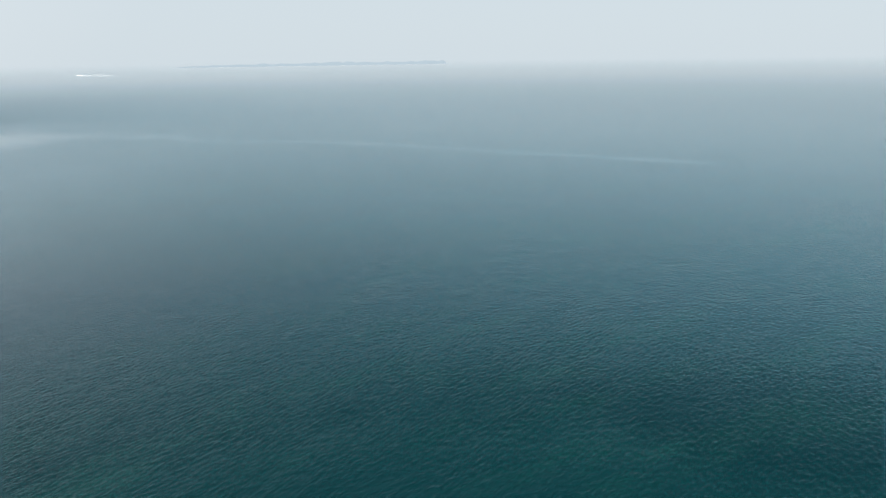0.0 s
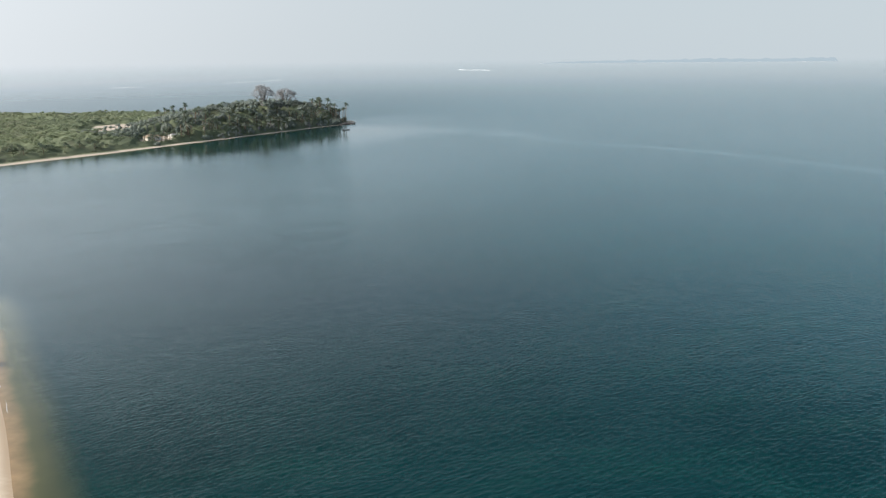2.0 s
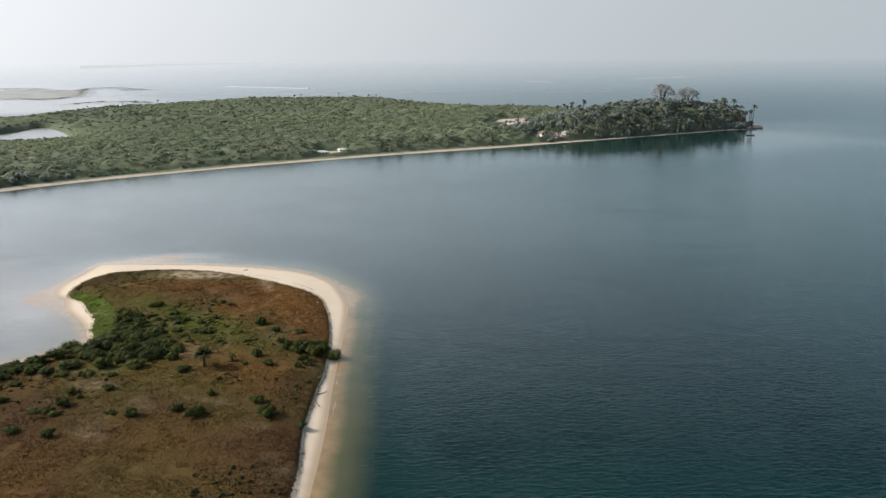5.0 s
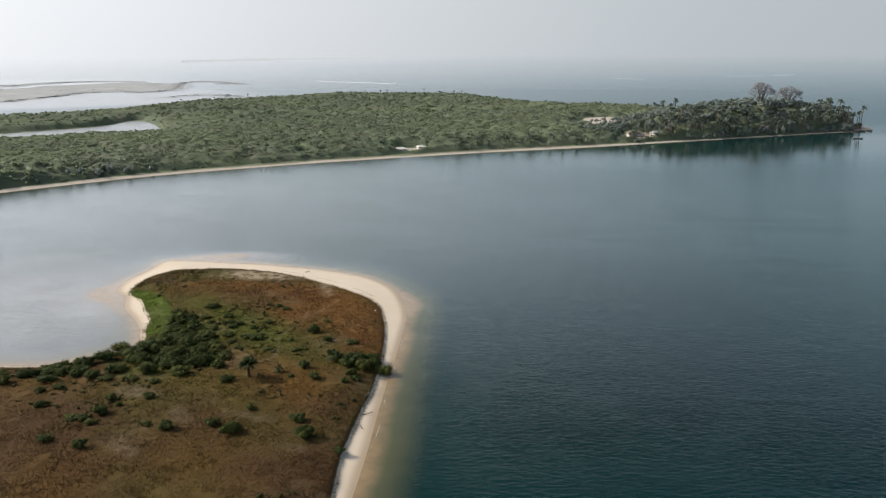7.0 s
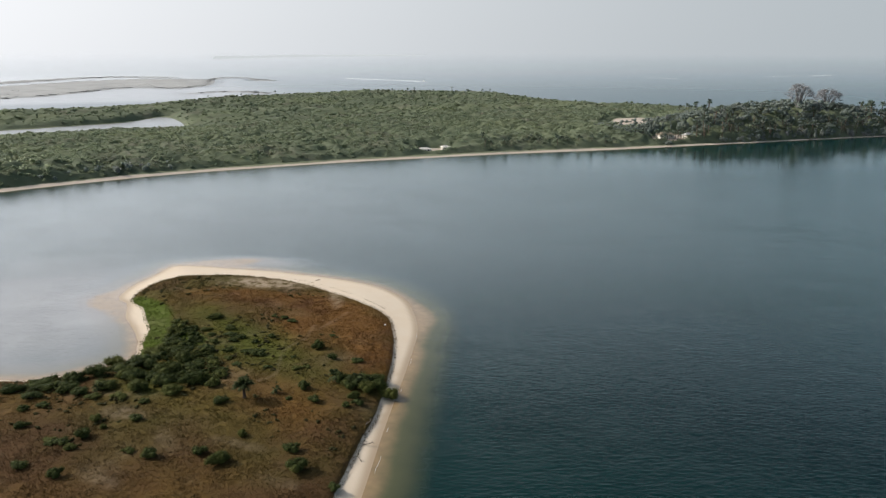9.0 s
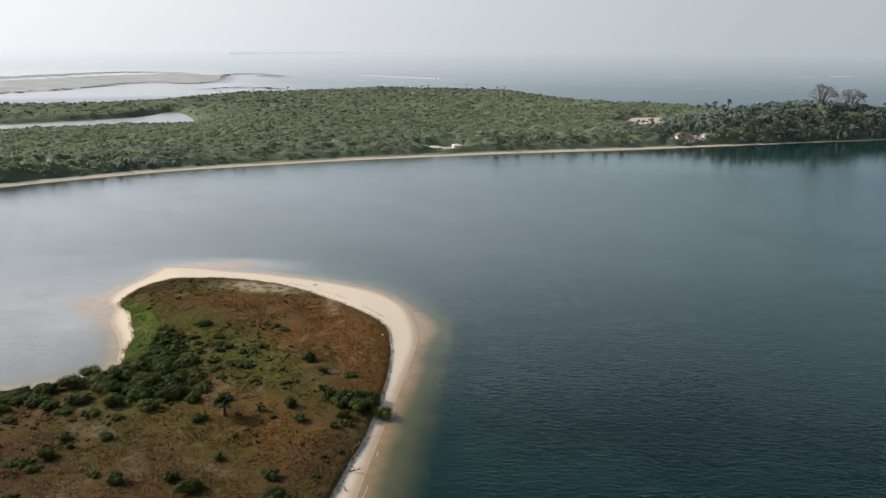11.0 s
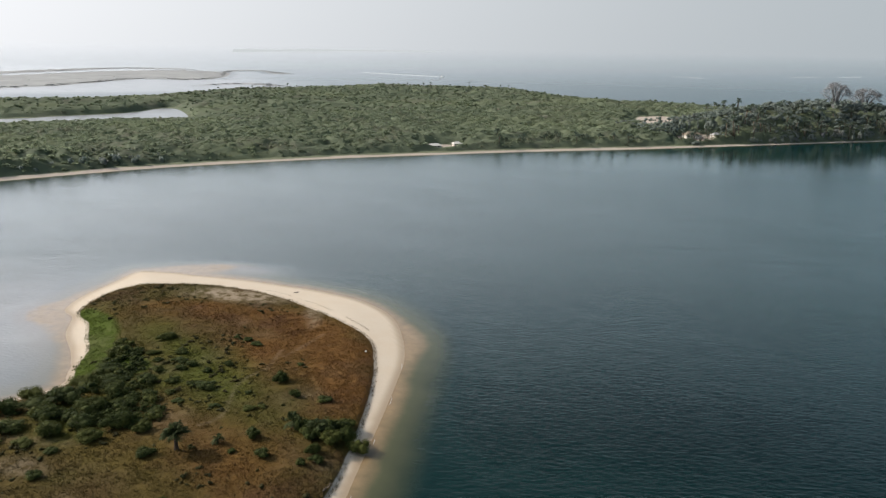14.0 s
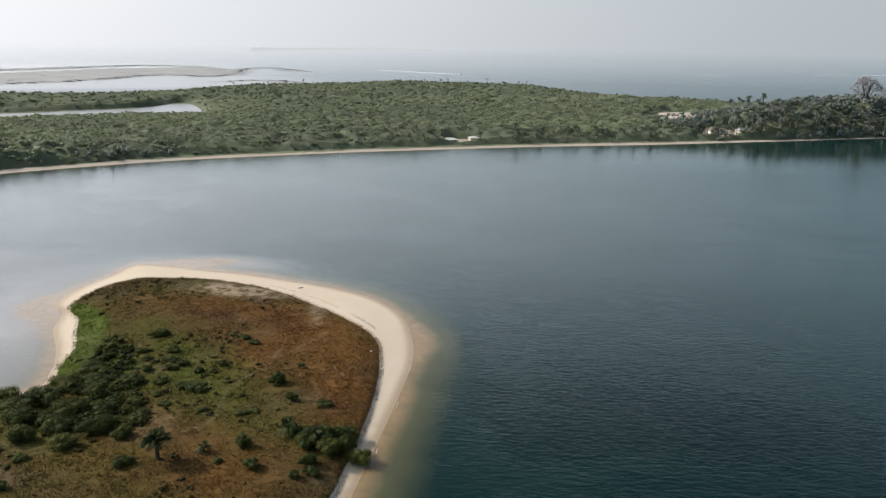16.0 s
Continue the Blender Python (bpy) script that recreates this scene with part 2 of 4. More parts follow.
SEA = sea_material()
GROUND = ground_material()
FAR_GROUND = far_ground_material()
# island leaves: aerial haze painted in, much paler and greyer than real foliage
HAZED_FOREST = leaf_material("hazed_forest_leaves", (0.208, 0.246, 0.162), (0.302, 0.344, 0.222), (0.304, 0.338, 0.190), 0.012, 0.6)
HAZED_GROVE = leaf_material("hazed_grove_leaves", (0.262, 0.300, 0.266), (0.312, 0.350, 0.302), (0.312, 0.342, 0.284), 0.02)
# islet mangrove, its base colour washed out to pale grey by painted haze
HAZED_MANGROVE = leaf_material("hazed_mangrove_leaves", (0.34, 0.35, 0.35), (0.41, 0.415, 0.41), (0.42, 0.415, 0.40), 0.01)
SHRUB = shrub_material("shrub_leaves", (0.024, 0.034, 0.010), (0.070, 0.086, 0.024), (0.112, 0.116, 0.030))
# far fronds lightened for the haze before them
HAZED_FROND = shrub_material("hazed_palm_frond", (0.085, 0.112, 0.084), (0.130, 0.160, 0.116), (0.130, 0.152, 0.104))
FROND = shrub_material("palm_frond", (0.030, 0.042, 0.016), (0.065, 0.080, 0.030), (0.070, 0.076, 0.032))
DRY = shrub_material("dry_palm_frond", (0.13, 0.085, 0.04), (0.20, 0.14, 0.07), (0.17, 0.12, 0.06))
DARK_BARK = plain_material("dark_palm_bark", (0.030, 0.020, 0.014), (0.075, 0.050, 0.034), 3.0, 0.95, 0.7, (1, 1, 0.3))
BARK = plain_material("bark", (0.09, 0.065, 0.045), (0.19, 0.15, 0.11), 1.5, 0.9, 0.6, (1, 1, 0.25))
GREY_BARK = plain_material("grey_bark", (0.13, 0.124, 0.120), (0.21, 0.202, 0.195), 0.8, 0.9, 0.5, (1, 1, 0.25))
TWIG = plain_material("twig", (0.20, 0.197, 0.200), (0.28, 0.275, 0.276), 2.0)
# islet mud, paled with the same painted haze
HAZED_MUD = plain_material("hazed_tidal_mud", (0.25, 0.25, 0.24), (0.34, 0.335, 0.32), 0.02, 0.8)
DRIFT = plain_material("driftwood", (0.12, 0.09, 0.07), (0.26, 0.21, 0.17), 3.0)
THATCH = plain_material("thatch", (0.20, 0.16, 0.11), (0.36, 0.30, 0.22), 4.0, 0.95, 0.6, (1, 1, 0.2))
TIN = plain_material("tin_roof", (0.30, 0.29, 0.28), (0.48, 0.46, 0.44), 1.0, 0.5, 0.2)
PLASTER = plain_material("plaster", (0.55, 0.51, 0.45), (0.75, 0.71, 0.65), 0.8, 0.9, 0.2)
DARK_WOOD = plain_material("dark_wood", (0.05, 0.035, 0.025), (0.11, 0.08, 0.055), 3.0)
HULL = plain_material("painted_hull", (0.10, 0.09, 0.09), (0.18, 0.15, 0.13), 2.0)
WHITE_HULL = plain_material("white_hull", (0.7, 0.7, 0.7), (0.8, 0.8, 0.8), 2.0, 0.4, 0.1)
FOAM = plain_material("sea_foam", (0.70, 0.73, 0.74), (0.85, 0.87, 0.88), 0.5, 0.8, 0.3)

# ---------------------------------------------------------------- tools for shapes
def spline(points, closed=True, step=6):
    """A smooth line (Catmull-Rom) through the corners of the plan."""
    p = np.array(points, float)
    n = len(p)
    out = []
    for i in range(n if closed else n - 1):
        a, b, c, d = (p[(i + k) % n] if closed else p[min(max(i + k, 0), n - 1)] for k in (-1, 0, 1, 2))
        for t in np.linspace(0, 1, step, endpoint=False):
            out.append(0.5 * (2 * b + (c - a) * t + (2 * a - 5 * b + 4 * c - d) * t * t + (3 * b - a - 3 * c + d) * t ** 3))
    return np.array(out)


def off_line(x, y, line, closed=True):
    """Distance of points from a line; in a closed one it is positive inside and negative outside."""
    a = line if closed else line[:-1]
    b = np.roll(line, -1, 0) if closed else line[1:]
    best, odd = np.full(x.shape, 1e18), np.zeros(x.shape, bool)
    for (ax, ay), (bx, by) in zip(a, b):
        dx, dy = bx - ax, by - ay
        t = np.clip(((x - ax) * dx + (y - ay) * dy) / max(dx * dx + dy * dy, 1e-9), 0, 1)
        best = np.minimum(best, (x - ax - t * dx) ** 2 + (y - ay - t * dy) ** 2)
        if closed and dy:
            odd ^= ((ay > y) != (by > y)) & (x < ax + (y - ay) / dy * dx)
    best = np.sqrt(best)
    return np.where(odd, best, -best) if closed else best


GRAIN = np.random.default_rng(3).random((256, 256))


def value_noise(x, y, size):
    x, y = np.asarray(x) / size + 500, np.asarray(y) / size + 500
    i, j = np.floor(x).astype(int), np.floor(y).astype(int)
    u, v = x - i, y - j
    u, v = u * u * (3 - 2 * u), v * v * (3 - 2 * v)
    g = lambda a, b: GRAIN[a % 256, b % 256]
    return (g(i, j) * (1 - u) + g(i + 1, j) * u) * (1 - v) + (g(i, j + 1) * (1 - u) + g(i + 1, j + 1) * u) * v


def rough_noise(x, y, size):
    return (value_noise(x, y, size) + 0.5 * value_noise(x, y, size / 2.1) + 0.25 * value_noise(x, y, size / 4.3)) / 1.75


def smooth(v, a, b):
    t = np.clip((v - a) / (b - a), 0, 1)
    return t * t * (3 - 2 * t)


def blob(x, y, cx, cy, rx, ry=None, turn=0):
    """1 in the middle of an oval patch, fading to 0 round it."""
    c, s = math.cos(radians(turn)), math.sin(radians(turn))
    dx, dy = x - cx, y - cy
    return np.exp(-((dx * c + dy * s) / rx) ** 2 - ((dy * c - dx * s) / (ry or rx)) ** 2)


def sheet(name, v, quads, mat, **masks):
    """A mesh from arrays, smooth, with its masks."""
    me = bpy.data.meshes.new(name)
    k = quads.shape[1]
    me.vertices.add(len(v))
    me.vertices.foreach_set("co", np.asarray(v, np.float32).ravel())
    me.loops.add(quads.size)
    me.loops.foreach_set("vertex_index", quads.astype(np.int32).ravel())
    me.polygons.add(len(quads))
    me.polygons.foreach_set("loop_start", np.arange(0, quads.size, k, dtype=np.int32))
    me.polygons.foreach_set("use_smooth", np.ones(len(quads), bool))
    me.update(calc_edges=True)
    for key, values in masks.items():
        me.attributes.new(key, "FLOAT", "POINT").data.foreach_set("value", np.asarray(values, np.float32))
    me.materials.append(mat)
    return me


def grid(xs, ys, keep=None):
    x, y = np.meshgrid(xs, ys)
    nx, ny = len(xs), len(ys)
    i = (np.arange(ny - 1)[:, None] * nx + np.arange(nx - 1)[None]).ravel()
    return x.ravel(), y.ravel(), np.stack([i, i + 1, i + nx + 1, i + nx], 1)


def grid_lines(stretches, out, grow):
    """Grid lines: even within each stretch (from, to, step), wider and wider beyond both ends, to out."""
    mid = np.concatenate([np.arange(*k) for k in stretches])
    a, b, s, left, right = mid[0], mid[-1], stretches[-1][2], [], []
    while b < out or a > -out:
        s *= grow
        a, b = a - s, b + s
        left.append(a), right.append(b)
    return np.r_[left[::-1], mid, right]


def part(name, bm, material, parent=None, label=""):
    """One mesh object from a bmesh or a mesh, under its thing."""
    if isinstance(bm, bmesh.types.BMesh):
        me = bpy.data.meshes.new(name)
        bm.to_mesh(me)
        bm.free()
        me.materials.append(material)
    else:
        me = bm
    ob = new(name, me)
    ob.parent = parent
    return tagged(ob, label)


# the distance is folded into 4.8 km: places beyond 2.4 km draw nearer along the line of sight
FOLD_EYE = Vector((-30, 50, 60))


def folded(x, y, z):
    dx, dy = x - FOLD_EYE.x, y - FOLD_EYE.y
    d = np.maximum(np.hypot(dx, dy), 1)
    r = np.where(d > 2400, 2400 + 2400 * (1 - 2400 / d), d)
    s = r / d
    return FOLD_EYE.x + dx * s, FOLD_EYE.y + dy * s, FOLD_EYE.z + (z - FOLD_EYE.z) * s


# ---------------------------------------------------------------- the plan
# waterline of the near headland, and the edge of its turf
HEADLAND = spline([(60, -60), (-20, 20), (-70, 62.4), (-102, 83.6), (-119, 94.5), (-137, 105.2), (-156, 117), (-167.3, 123.8), (-176.6, 129), (-187.6, 133), (-200, 135.3),
                   (-212, 133), (-222, 127), (-231, 119), (-240, 110), (-247, 101), (-253.2, 93.5), (-256.5, 86), (-249, 80), (-240, 73),
                   (-231, 69.5), (-225, 71), (-215, 70), (-205, 71), (-196, 71), (-188, 69), (-185, 60), (-184, 52), (-190, 40), (-205, 5), (-200, -80), (-60, -140)])
TURF = spline([(40, -60), (-40, 18), (-80, 61.5), (-103, 81), (-121, 91.3), (-135, 100.5), (-142, 105.5), (-156, 113.5), (-167, 119), (-178, 123.3), (-188, 125.6),
               (-199, 123.5), (-210, 119.5), (-222, 114), (-230, 108), (-236, 101), (-240.5, 92), (-242, 84), (-238, 78), (-231, 73.8),
               (-226, 72.6), (-219, 74.4), (-210, 74.3), (-204, 74.4), (-197, 72.6), (-187, 70), (-184, 60), (-183, 52), (-188.5, 39.5), (-200, 5), (-190, -80), (-60, -130)])
# the long island across the strait, with its lake
ISLAND = spline([(-330, -420), (-385, -120), (-404, 0), (-421, 55), (-434, 110), (-438, 180), (-436, 240), (-430, 310), (-421, 370), (-414, 450), (-407, 530), (-400, 600),
                 (-395, 627), (-401, 643), (-412, 660), (-440, 668), (-520, 668), (-640, 650), (-740, 600), (-850, 590), (-950, 600), (-1040, 540), (-1062, 440), (-1040, 320),
                 (-985, 190), (-905, 100), (-884, 0), (-890, -160), (-920, -420)])
LAKE = spline([(-620, -120), (-648, 17), (-664, 52), (-662, 75), (-676, 98), (-658, 122), (-664, 138), (-700, 148), (-758, 148), (-786, 142), (-773, 130), (-752, 117), (-735, 96), (-724, 59), (-708, 18), (-697, -120)])
FAR_ISLETS = [
    spline([(-1090, -60), (-1127, -17), (-1176, 42), (-1284, 104), (-1355, 146), (-1358, 187), (-1322, 216), (-1342, 252), (-1428, 292), (-1560, 322), (-1640, 331), (-1690, 310),
            (-1740, 240), (-1720, 150), (-1640, 70), (-1520, -20), (-1380, -120), (-1180, -140)]),
    spline([(-1560, -70), (-1680, 20), (-1770, 75), (-1845, 130), (-1855, 190), (-1800, 270), (-1825, 285), (-1900, 190), (-1880, 110), (-1780, 20), (-1620, -100)]),
    spline([(-1655, 336), (-1735, 372), (-1715, 414), (-1600, 405), (-1566, 436), (-1590, 444), (-1660, 432), (-1760, 420), (-1770, 370), (-1690, 330)]),
    spline([(-1150, 195), (-1184, 221), (-1212, 262), (-1214, 292), (-1198, 314), (-1150, 330), (-1120, 320), (-1172, 296), (-1190, 270), (-1176, 240)]),
]


def headland_height(x, y):
    w, t = off_line(x, y, HEADLAND), off_line(x, y, TURF)
    beach = np.where(w > 0, 0.085 * w, 0.10 * w)
    beach = np.clip(beach, -3, 0.8)
    scarp = (0.55 * smooth(t, -0.35, 0.55) - 0.1 * smooth(t, 1, 9)) * smooth(x, -195, -160) + 0.2 * smooth(t, -0.5, 3.0)
    rise = 0.25 * smooth(t, 2, 25) + 0.5 * (rough_noise(x, y, 14) - 0.5) * smooth(t, 0, 6) + 0.12 * (value_noise(x, y, 1.7) - 0.5) * smooth(t, -3, 1)
    return beach + scarp + rise, w, t


def island_height(x, y):
    w = off_line(x, y, ISLAND)
    lake = off_line(x, y, LAKE)
    z = np.clip(0.10 * w, -3, 1.0) + 1.0 * smooth(w, 8, 40)
    z = z + (4.5 * blob(x, y, -455, 560, 60, 110) + 3.5 * blob(x, y, -548, 492, 40, 45)) * smooth(w, 4, 45)
    z = np.where(lake > -30, np.minimum(z, 0.3 - 0.16 * (lake + 3)), z)
    return z, w, lake


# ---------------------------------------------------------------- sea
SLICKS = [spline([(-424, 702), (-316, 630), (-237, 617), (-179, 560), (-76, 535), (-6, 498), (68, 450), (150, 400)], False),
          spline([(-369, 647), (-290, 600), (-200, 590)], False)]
gx, gy, quads = grid(grid_lines([(-460, -275, 8.0), (-275, -60, 2.5), (-60, 180, 7.0)], 15500, 1.09), grid_lines([(10, 150, 2.5), (150, 720, 7.0)], 15500, 1.09))
near = (np.abs(gx) < 1500) & (np.abs(gy) < 1500)
shore = np.full(gx.shape, 200.0)
shore[near] = np.minimum(200, np.minimum(-off_line(gx[near], gy[near], HEADLAND), -off_line(gx[near], gy[near], ISLAND) * 2.0))
lee = np.zeros(gx.shape)
lee[near] = smooth(off_line(gx[near], gy[near], ISLAND), -175, -35) * (0.35 + 0.65 * smooth(gy[near], 260, 460)) * (1 - 0.75 * smooth(gy[near], 560, 650)) * smooth(gx[near], -450, -405)
inlake = off_line(gx[near], gy[near], LAKE)
shore[near] = np.where(inlake > -8, 200, shore[near])
lee[near] = np.where(inlake > -8, 0, lee[near])
# a sunken bar of sand runs out from the headland's corners
shore = shore - 10 * blob(gx, gy, -254.5, 107, 5, 12, -12) - 7.5 * blob(gx, gy, -229, 65, 9, 6, 10) - 2.5 * blob(gx, gy, -185, 136, 8)
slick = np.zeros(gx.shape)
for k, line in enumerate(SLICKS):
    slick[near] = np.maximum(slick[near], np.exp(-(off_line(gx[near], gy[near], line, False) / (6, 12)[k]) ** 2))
lagoon = smooth(-gx, 990, 1060) * smooth(-gy, -420, -250) * smooth(gx, -2300, -1700) + 1.0 * (off_line(gx, gy, LAKE) > -15)   # bright sky reflection on lagoon and lake, painted as pale water
seaward = smooth((gx + 0.35 * (gy - 200)) / (150 + 0.5 * np.hypot(gx, gy)), -0.95, 0.35)
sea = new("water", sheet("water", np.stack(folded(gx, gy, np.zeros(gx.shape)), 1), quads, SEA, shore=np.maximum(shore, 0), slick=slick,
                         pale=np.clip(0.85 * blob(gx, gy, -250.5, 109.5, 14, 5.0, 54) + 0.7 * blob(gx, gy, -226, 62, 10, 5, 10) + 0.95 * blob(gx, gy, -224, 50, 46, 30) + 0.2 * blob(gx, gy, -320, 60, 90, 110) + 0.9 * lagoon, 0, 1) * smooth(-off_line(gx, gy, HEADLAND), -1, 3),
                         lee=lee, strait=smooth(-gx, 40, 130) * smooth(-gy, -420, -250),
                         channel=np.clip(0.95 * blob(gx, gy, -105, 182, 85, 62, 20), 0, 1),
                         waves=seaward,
                         haze_alpha=1 - np.exp(-(np.maximum(np.hypot(gx + 30, gy - 50) - 800, 0) / 3000)),
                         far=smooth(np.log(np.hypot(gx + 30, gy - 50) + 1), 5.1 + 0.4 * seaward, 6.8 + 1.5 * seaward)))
tagged(sea, "calm blue-green sea with fine ripples and pale shallows", "sea", kind="structure")

# ---------------------------------------------------------------- near headland
gx, gy, quads = grid(np.r_[np.arange(-275, -180, 0.8), np.arange(-180, -110, 0.45), np.arange(-110, -95, 0.8), np.arange(-95, 70, 0.9)], np.r_[np.arange(-140, -70, 1.6), np.arange(-70, 30, 0.9), np.arange(30, 85, 0.8), np.arange(85, 130, 0.45), np.arange(130, 150, 0.8)])
z, w, t = headland_height(gx, gy)


TRAIL = spline([(-193, 118), (-184, 108), (-187, 108), (-180, 104), (-177, 100), (-173, 97), (-163, 93), (-161, 89)], False)


RUSTY = spline([(-221, 91), (-212, 104), (-201, 114), (-187, 118), (-172, 116.5), (-160, 112.5)], False)      # the reddest grass
LUSH = spline([(-228, 73), (-221, 77.4), (-211, 79.5), (-204, 79), (-196, 82), (-189, 84), (-186, 79), (-189, 71), (-198, 71.5), (-209, 72)])   # green behind the bay's beach


def turf_masks(x, y):
    """How rusty, lush and bare the turf is at each place."""
    n = rough_noise(x, y, 22)
    rust = np.exp(-(off_line(x, y, RUSTY, False) / 6.0) ** 2) + 0.55 * blob(x, y, -190, 105, 9, 6) + 0.5 * blob(x, y, -143, 92, 8, 6) \
        + 0.5 * blob(x, y, -128, 72, 14, 9) + 0.6 * blob(x, y, -125, 50, 18, 9)
    rust = np.clip(rust * 1.15 + 0.14 + 1.0 * (n - 0.5) - 0.4 * blob(x, y, -168, 98, 22, 8, 35) - 0.9 * blob(x, y, -236, 90, 8, 14, 20), 0, 1)
    lush = np.clip(1.1 * smooth(off_line(x, y, LUSH) + 2.5 * (n - 0.5), -1.5, 1.2) + 0.45 * blob(x, y, -188, 79, 15, 8) + 0.5 * blob(x, y, -180, 92, 13, 8, 30) + 0.7 * blob(x, y, -172, 70, 10, 9) + 0.5 * blob(x, y, -200, 90, 14, 5, 20)
                   + 0.4 * blob(x, y, -165, 97, 20, 8, 35) + 0.7 * (rough_noise(x + 90, y, 16) - 0.55), 0, 1)
    bare = np.clip(1.8 * blob(x, y, -224.5, 106, 9, 3.8, 50) + 0.9 * blob(x, y, -207, 120, 12, 2, 160) + 0.5 * blob(x, y, -138.5, 82.5, 7, 2.2, 40) + 0.4 * blob(x, y, -147, 71, 4, 2) + 0.5 * blob(x, y, -158, 66, 7, 2.5, 50)
                   + 0.5 * blob(x, y, -168, 63, 9, 2.0, 60) + 0.4 * blob(x, y, -126, 84, 5, 2.0, 40) + 0.4 * blob(x, y, -136, 62, 5, 2, 40) + 0.9 * (rough_noise(x, y + 70, 11) - 0.62), 0, 1)
    brown = np.clip((1 - smooth(-0.88 * x + 0.47 * y, 156, 182)) * (0.8 + 1.2 * (rough_noise(x + 30, y + 50, 12) - 0.5)), 0, 1)     # old brown grass towards the mainland
    trail = off_line(x, y, TRAIL, False)
    bare = np.maximum(bare, 0.34 * np.exp(-(trail / 0.3) ** 2))
    return rust, lush, bare, brown


rust, lush, bare, brown = turf_masks(gx, gy)
keep = np.max(z[quads], 1) > -2.5
headland = new("ground", sheet("ground", np.stack([gx, gy, z], 1), quads[keep], GROUND, veg=smooth(t, -0.6, 0.6), rust=rust, green=lush, bare=bare, brown=brown, wet=1 - smooth(z, 0.03, 0.17)))
tagged(headland, "sandy headland with rust-brown dry grass and a pale beach", "ground", kind="structure")

# ---------------------------------------------------------------- island across the strait
CLEARINGS = [(-536, 481, 17, 25, 25), (-483, 437, 15, 12, 10), (-442, 442, 11, 19, 0), (-457, 264, 8, 11, 0), (-428, 300, 4, 30, 0), (-401, 632, 9, 14, 0), (-410, 654, 12, 16, 35)]
gx, gy, quads = grid(np.r_[np.arange(-1100, -780, 10.0), np.arange(-780, -600, 4.0), np.arange(-600, -380, 2.5)], np.arange(-420, 690, 5.0))
z, w, lake = island_height(gx, gy)
clear = np.max([blob(gx, gy, *c) for c in CLEARINGS], 0) + 0.35 * (value_noise(gx, gy, 6.0) - 0.5)
keep = np.max(z[quads], 1) > -2.5
island = new("ground_far", sheet("ground_far", np.stack([gx, gy, z], 1), quads[keep], FAR_GROUND, veg=smooth(w - 3.2 + 1.8 * smooth(gy, 400, 470) + 3.0 * (value_noise(gx, gy, 17.0) - 0.5), 0, 4) * (1 - smooth(clear, 0.3, 0.6))))
tagged(island, "wooded island ground with a narrow pale beach", "ground", kind="structure")

for line in FAR_ISLETS:
    lo, hi = line.min(0) - 10, line.max(0) + 10
    gx, gy, quads = grid(np.arange(lo[0], hi[0], 12.0), np.arange(lo[1], hi[1], 12.0))
    w = off_line(gx, gy, line)
    z = np.clip(0.06 * w, -2, 1.0) + 0.5 * rough_noise(gx, gy, 60) * smooth(w, 0, 20)
    keep = np.max(z[quads], 1) > -0.4
    islet = new("islet", sheet("islet", np.stack([gx, gy, z], 1), quads[keep], HAZED_MUD))
    tagged(islet, "low mangrove islet in the pale lagoon", "islet", "islets in the lagoon", "structure")

# ---------------------------------------------------------------- foliage
def ico_arrays():
    bm = bmesh.new()
    bmesh.ops.create_icosphere(bm, subdivisions=1, radius=1)
    v = np.array([p.co[:] for p in bm.verts])
    f = np.array([[q.index for q in p.verts] for p in bm.faces])
    bm.free()
    return v, f


ICO_V, ICO_F = ico_arrays()


def clump_arrays(rng, puffs, leaves, leaf, flat=0.75, core=0.78):
    """A crown of unit radius, resting on z = 0: puffs of leaves round leafy cores. Returns points and triangles."""
    vs, fs, n = [], [], 0
    for k in range(puffs):
        a, d = rng.uniform(0, 6.28), (0 if k == 0 else rng.uniform(0.3, 0.85))
        r = rng.uniform(0.28, 0.55) * (1.3 if k == 0 else 1)
        c = np.array([math.cos(a) * d, math.sin(a) * d, flat * (0.5 + 0.5 * rng.uniform(-0.7, 1) * (1 - d * 0.7))])
        v = ICO_V * r * core * rng.uniform(0.82, 1.12, (len(ICO_V), 1)) * (1, 1, flat)
        vs.append(v + c), fs.append(ICO_F + n)
        n += len(v)
        m = leaves // puffs
        u = rng.normal(size=(m, 3))
        u[:, 2] = np.abs(u[:, 2]) * 1.1 - 0.35
        u /= np.linalg.norm(u, axis=1)[:, None]
        p = c + u * r * rng.uniform(0.85, 1.18, (m, 1)) * (1, 1, flat)
        nrm = u + rng.normal(scale=0.5, size=(m, 3)) + (0, 0, 0.5)
        nrm /= np.linalg.norm(nrm, axis=1)[:, None]
        t = np.cross(nrm, rng.normal(size=(m, 3)))
        t /= np.linalg.norm(t, axis=1)[:, None]
        b = np.cross(nrm, t)
        s = leaf * rng.uniform(0.6, 1.3, (m, 1))
        q = np.stack([p - t * s, p - b * s * 0.55 - nrm * s * 0.15, p + t * s, p + b * s * 0.55 - nrm * s * 0.15], 1).reshape(-1, 3)
        vs.append(q)
        i = n + 4 * np.arange(m)
        fs.append(np.stack([i, i + 1, i + 2], 1)), fs.append(np.stack([i, i + 2, i + 3], 1))
        n += 4 * m
    v = np.concatenate(vs)
    return v - (0, 0, v[:, 2].min() * 0.6), np.concatenate(fs)


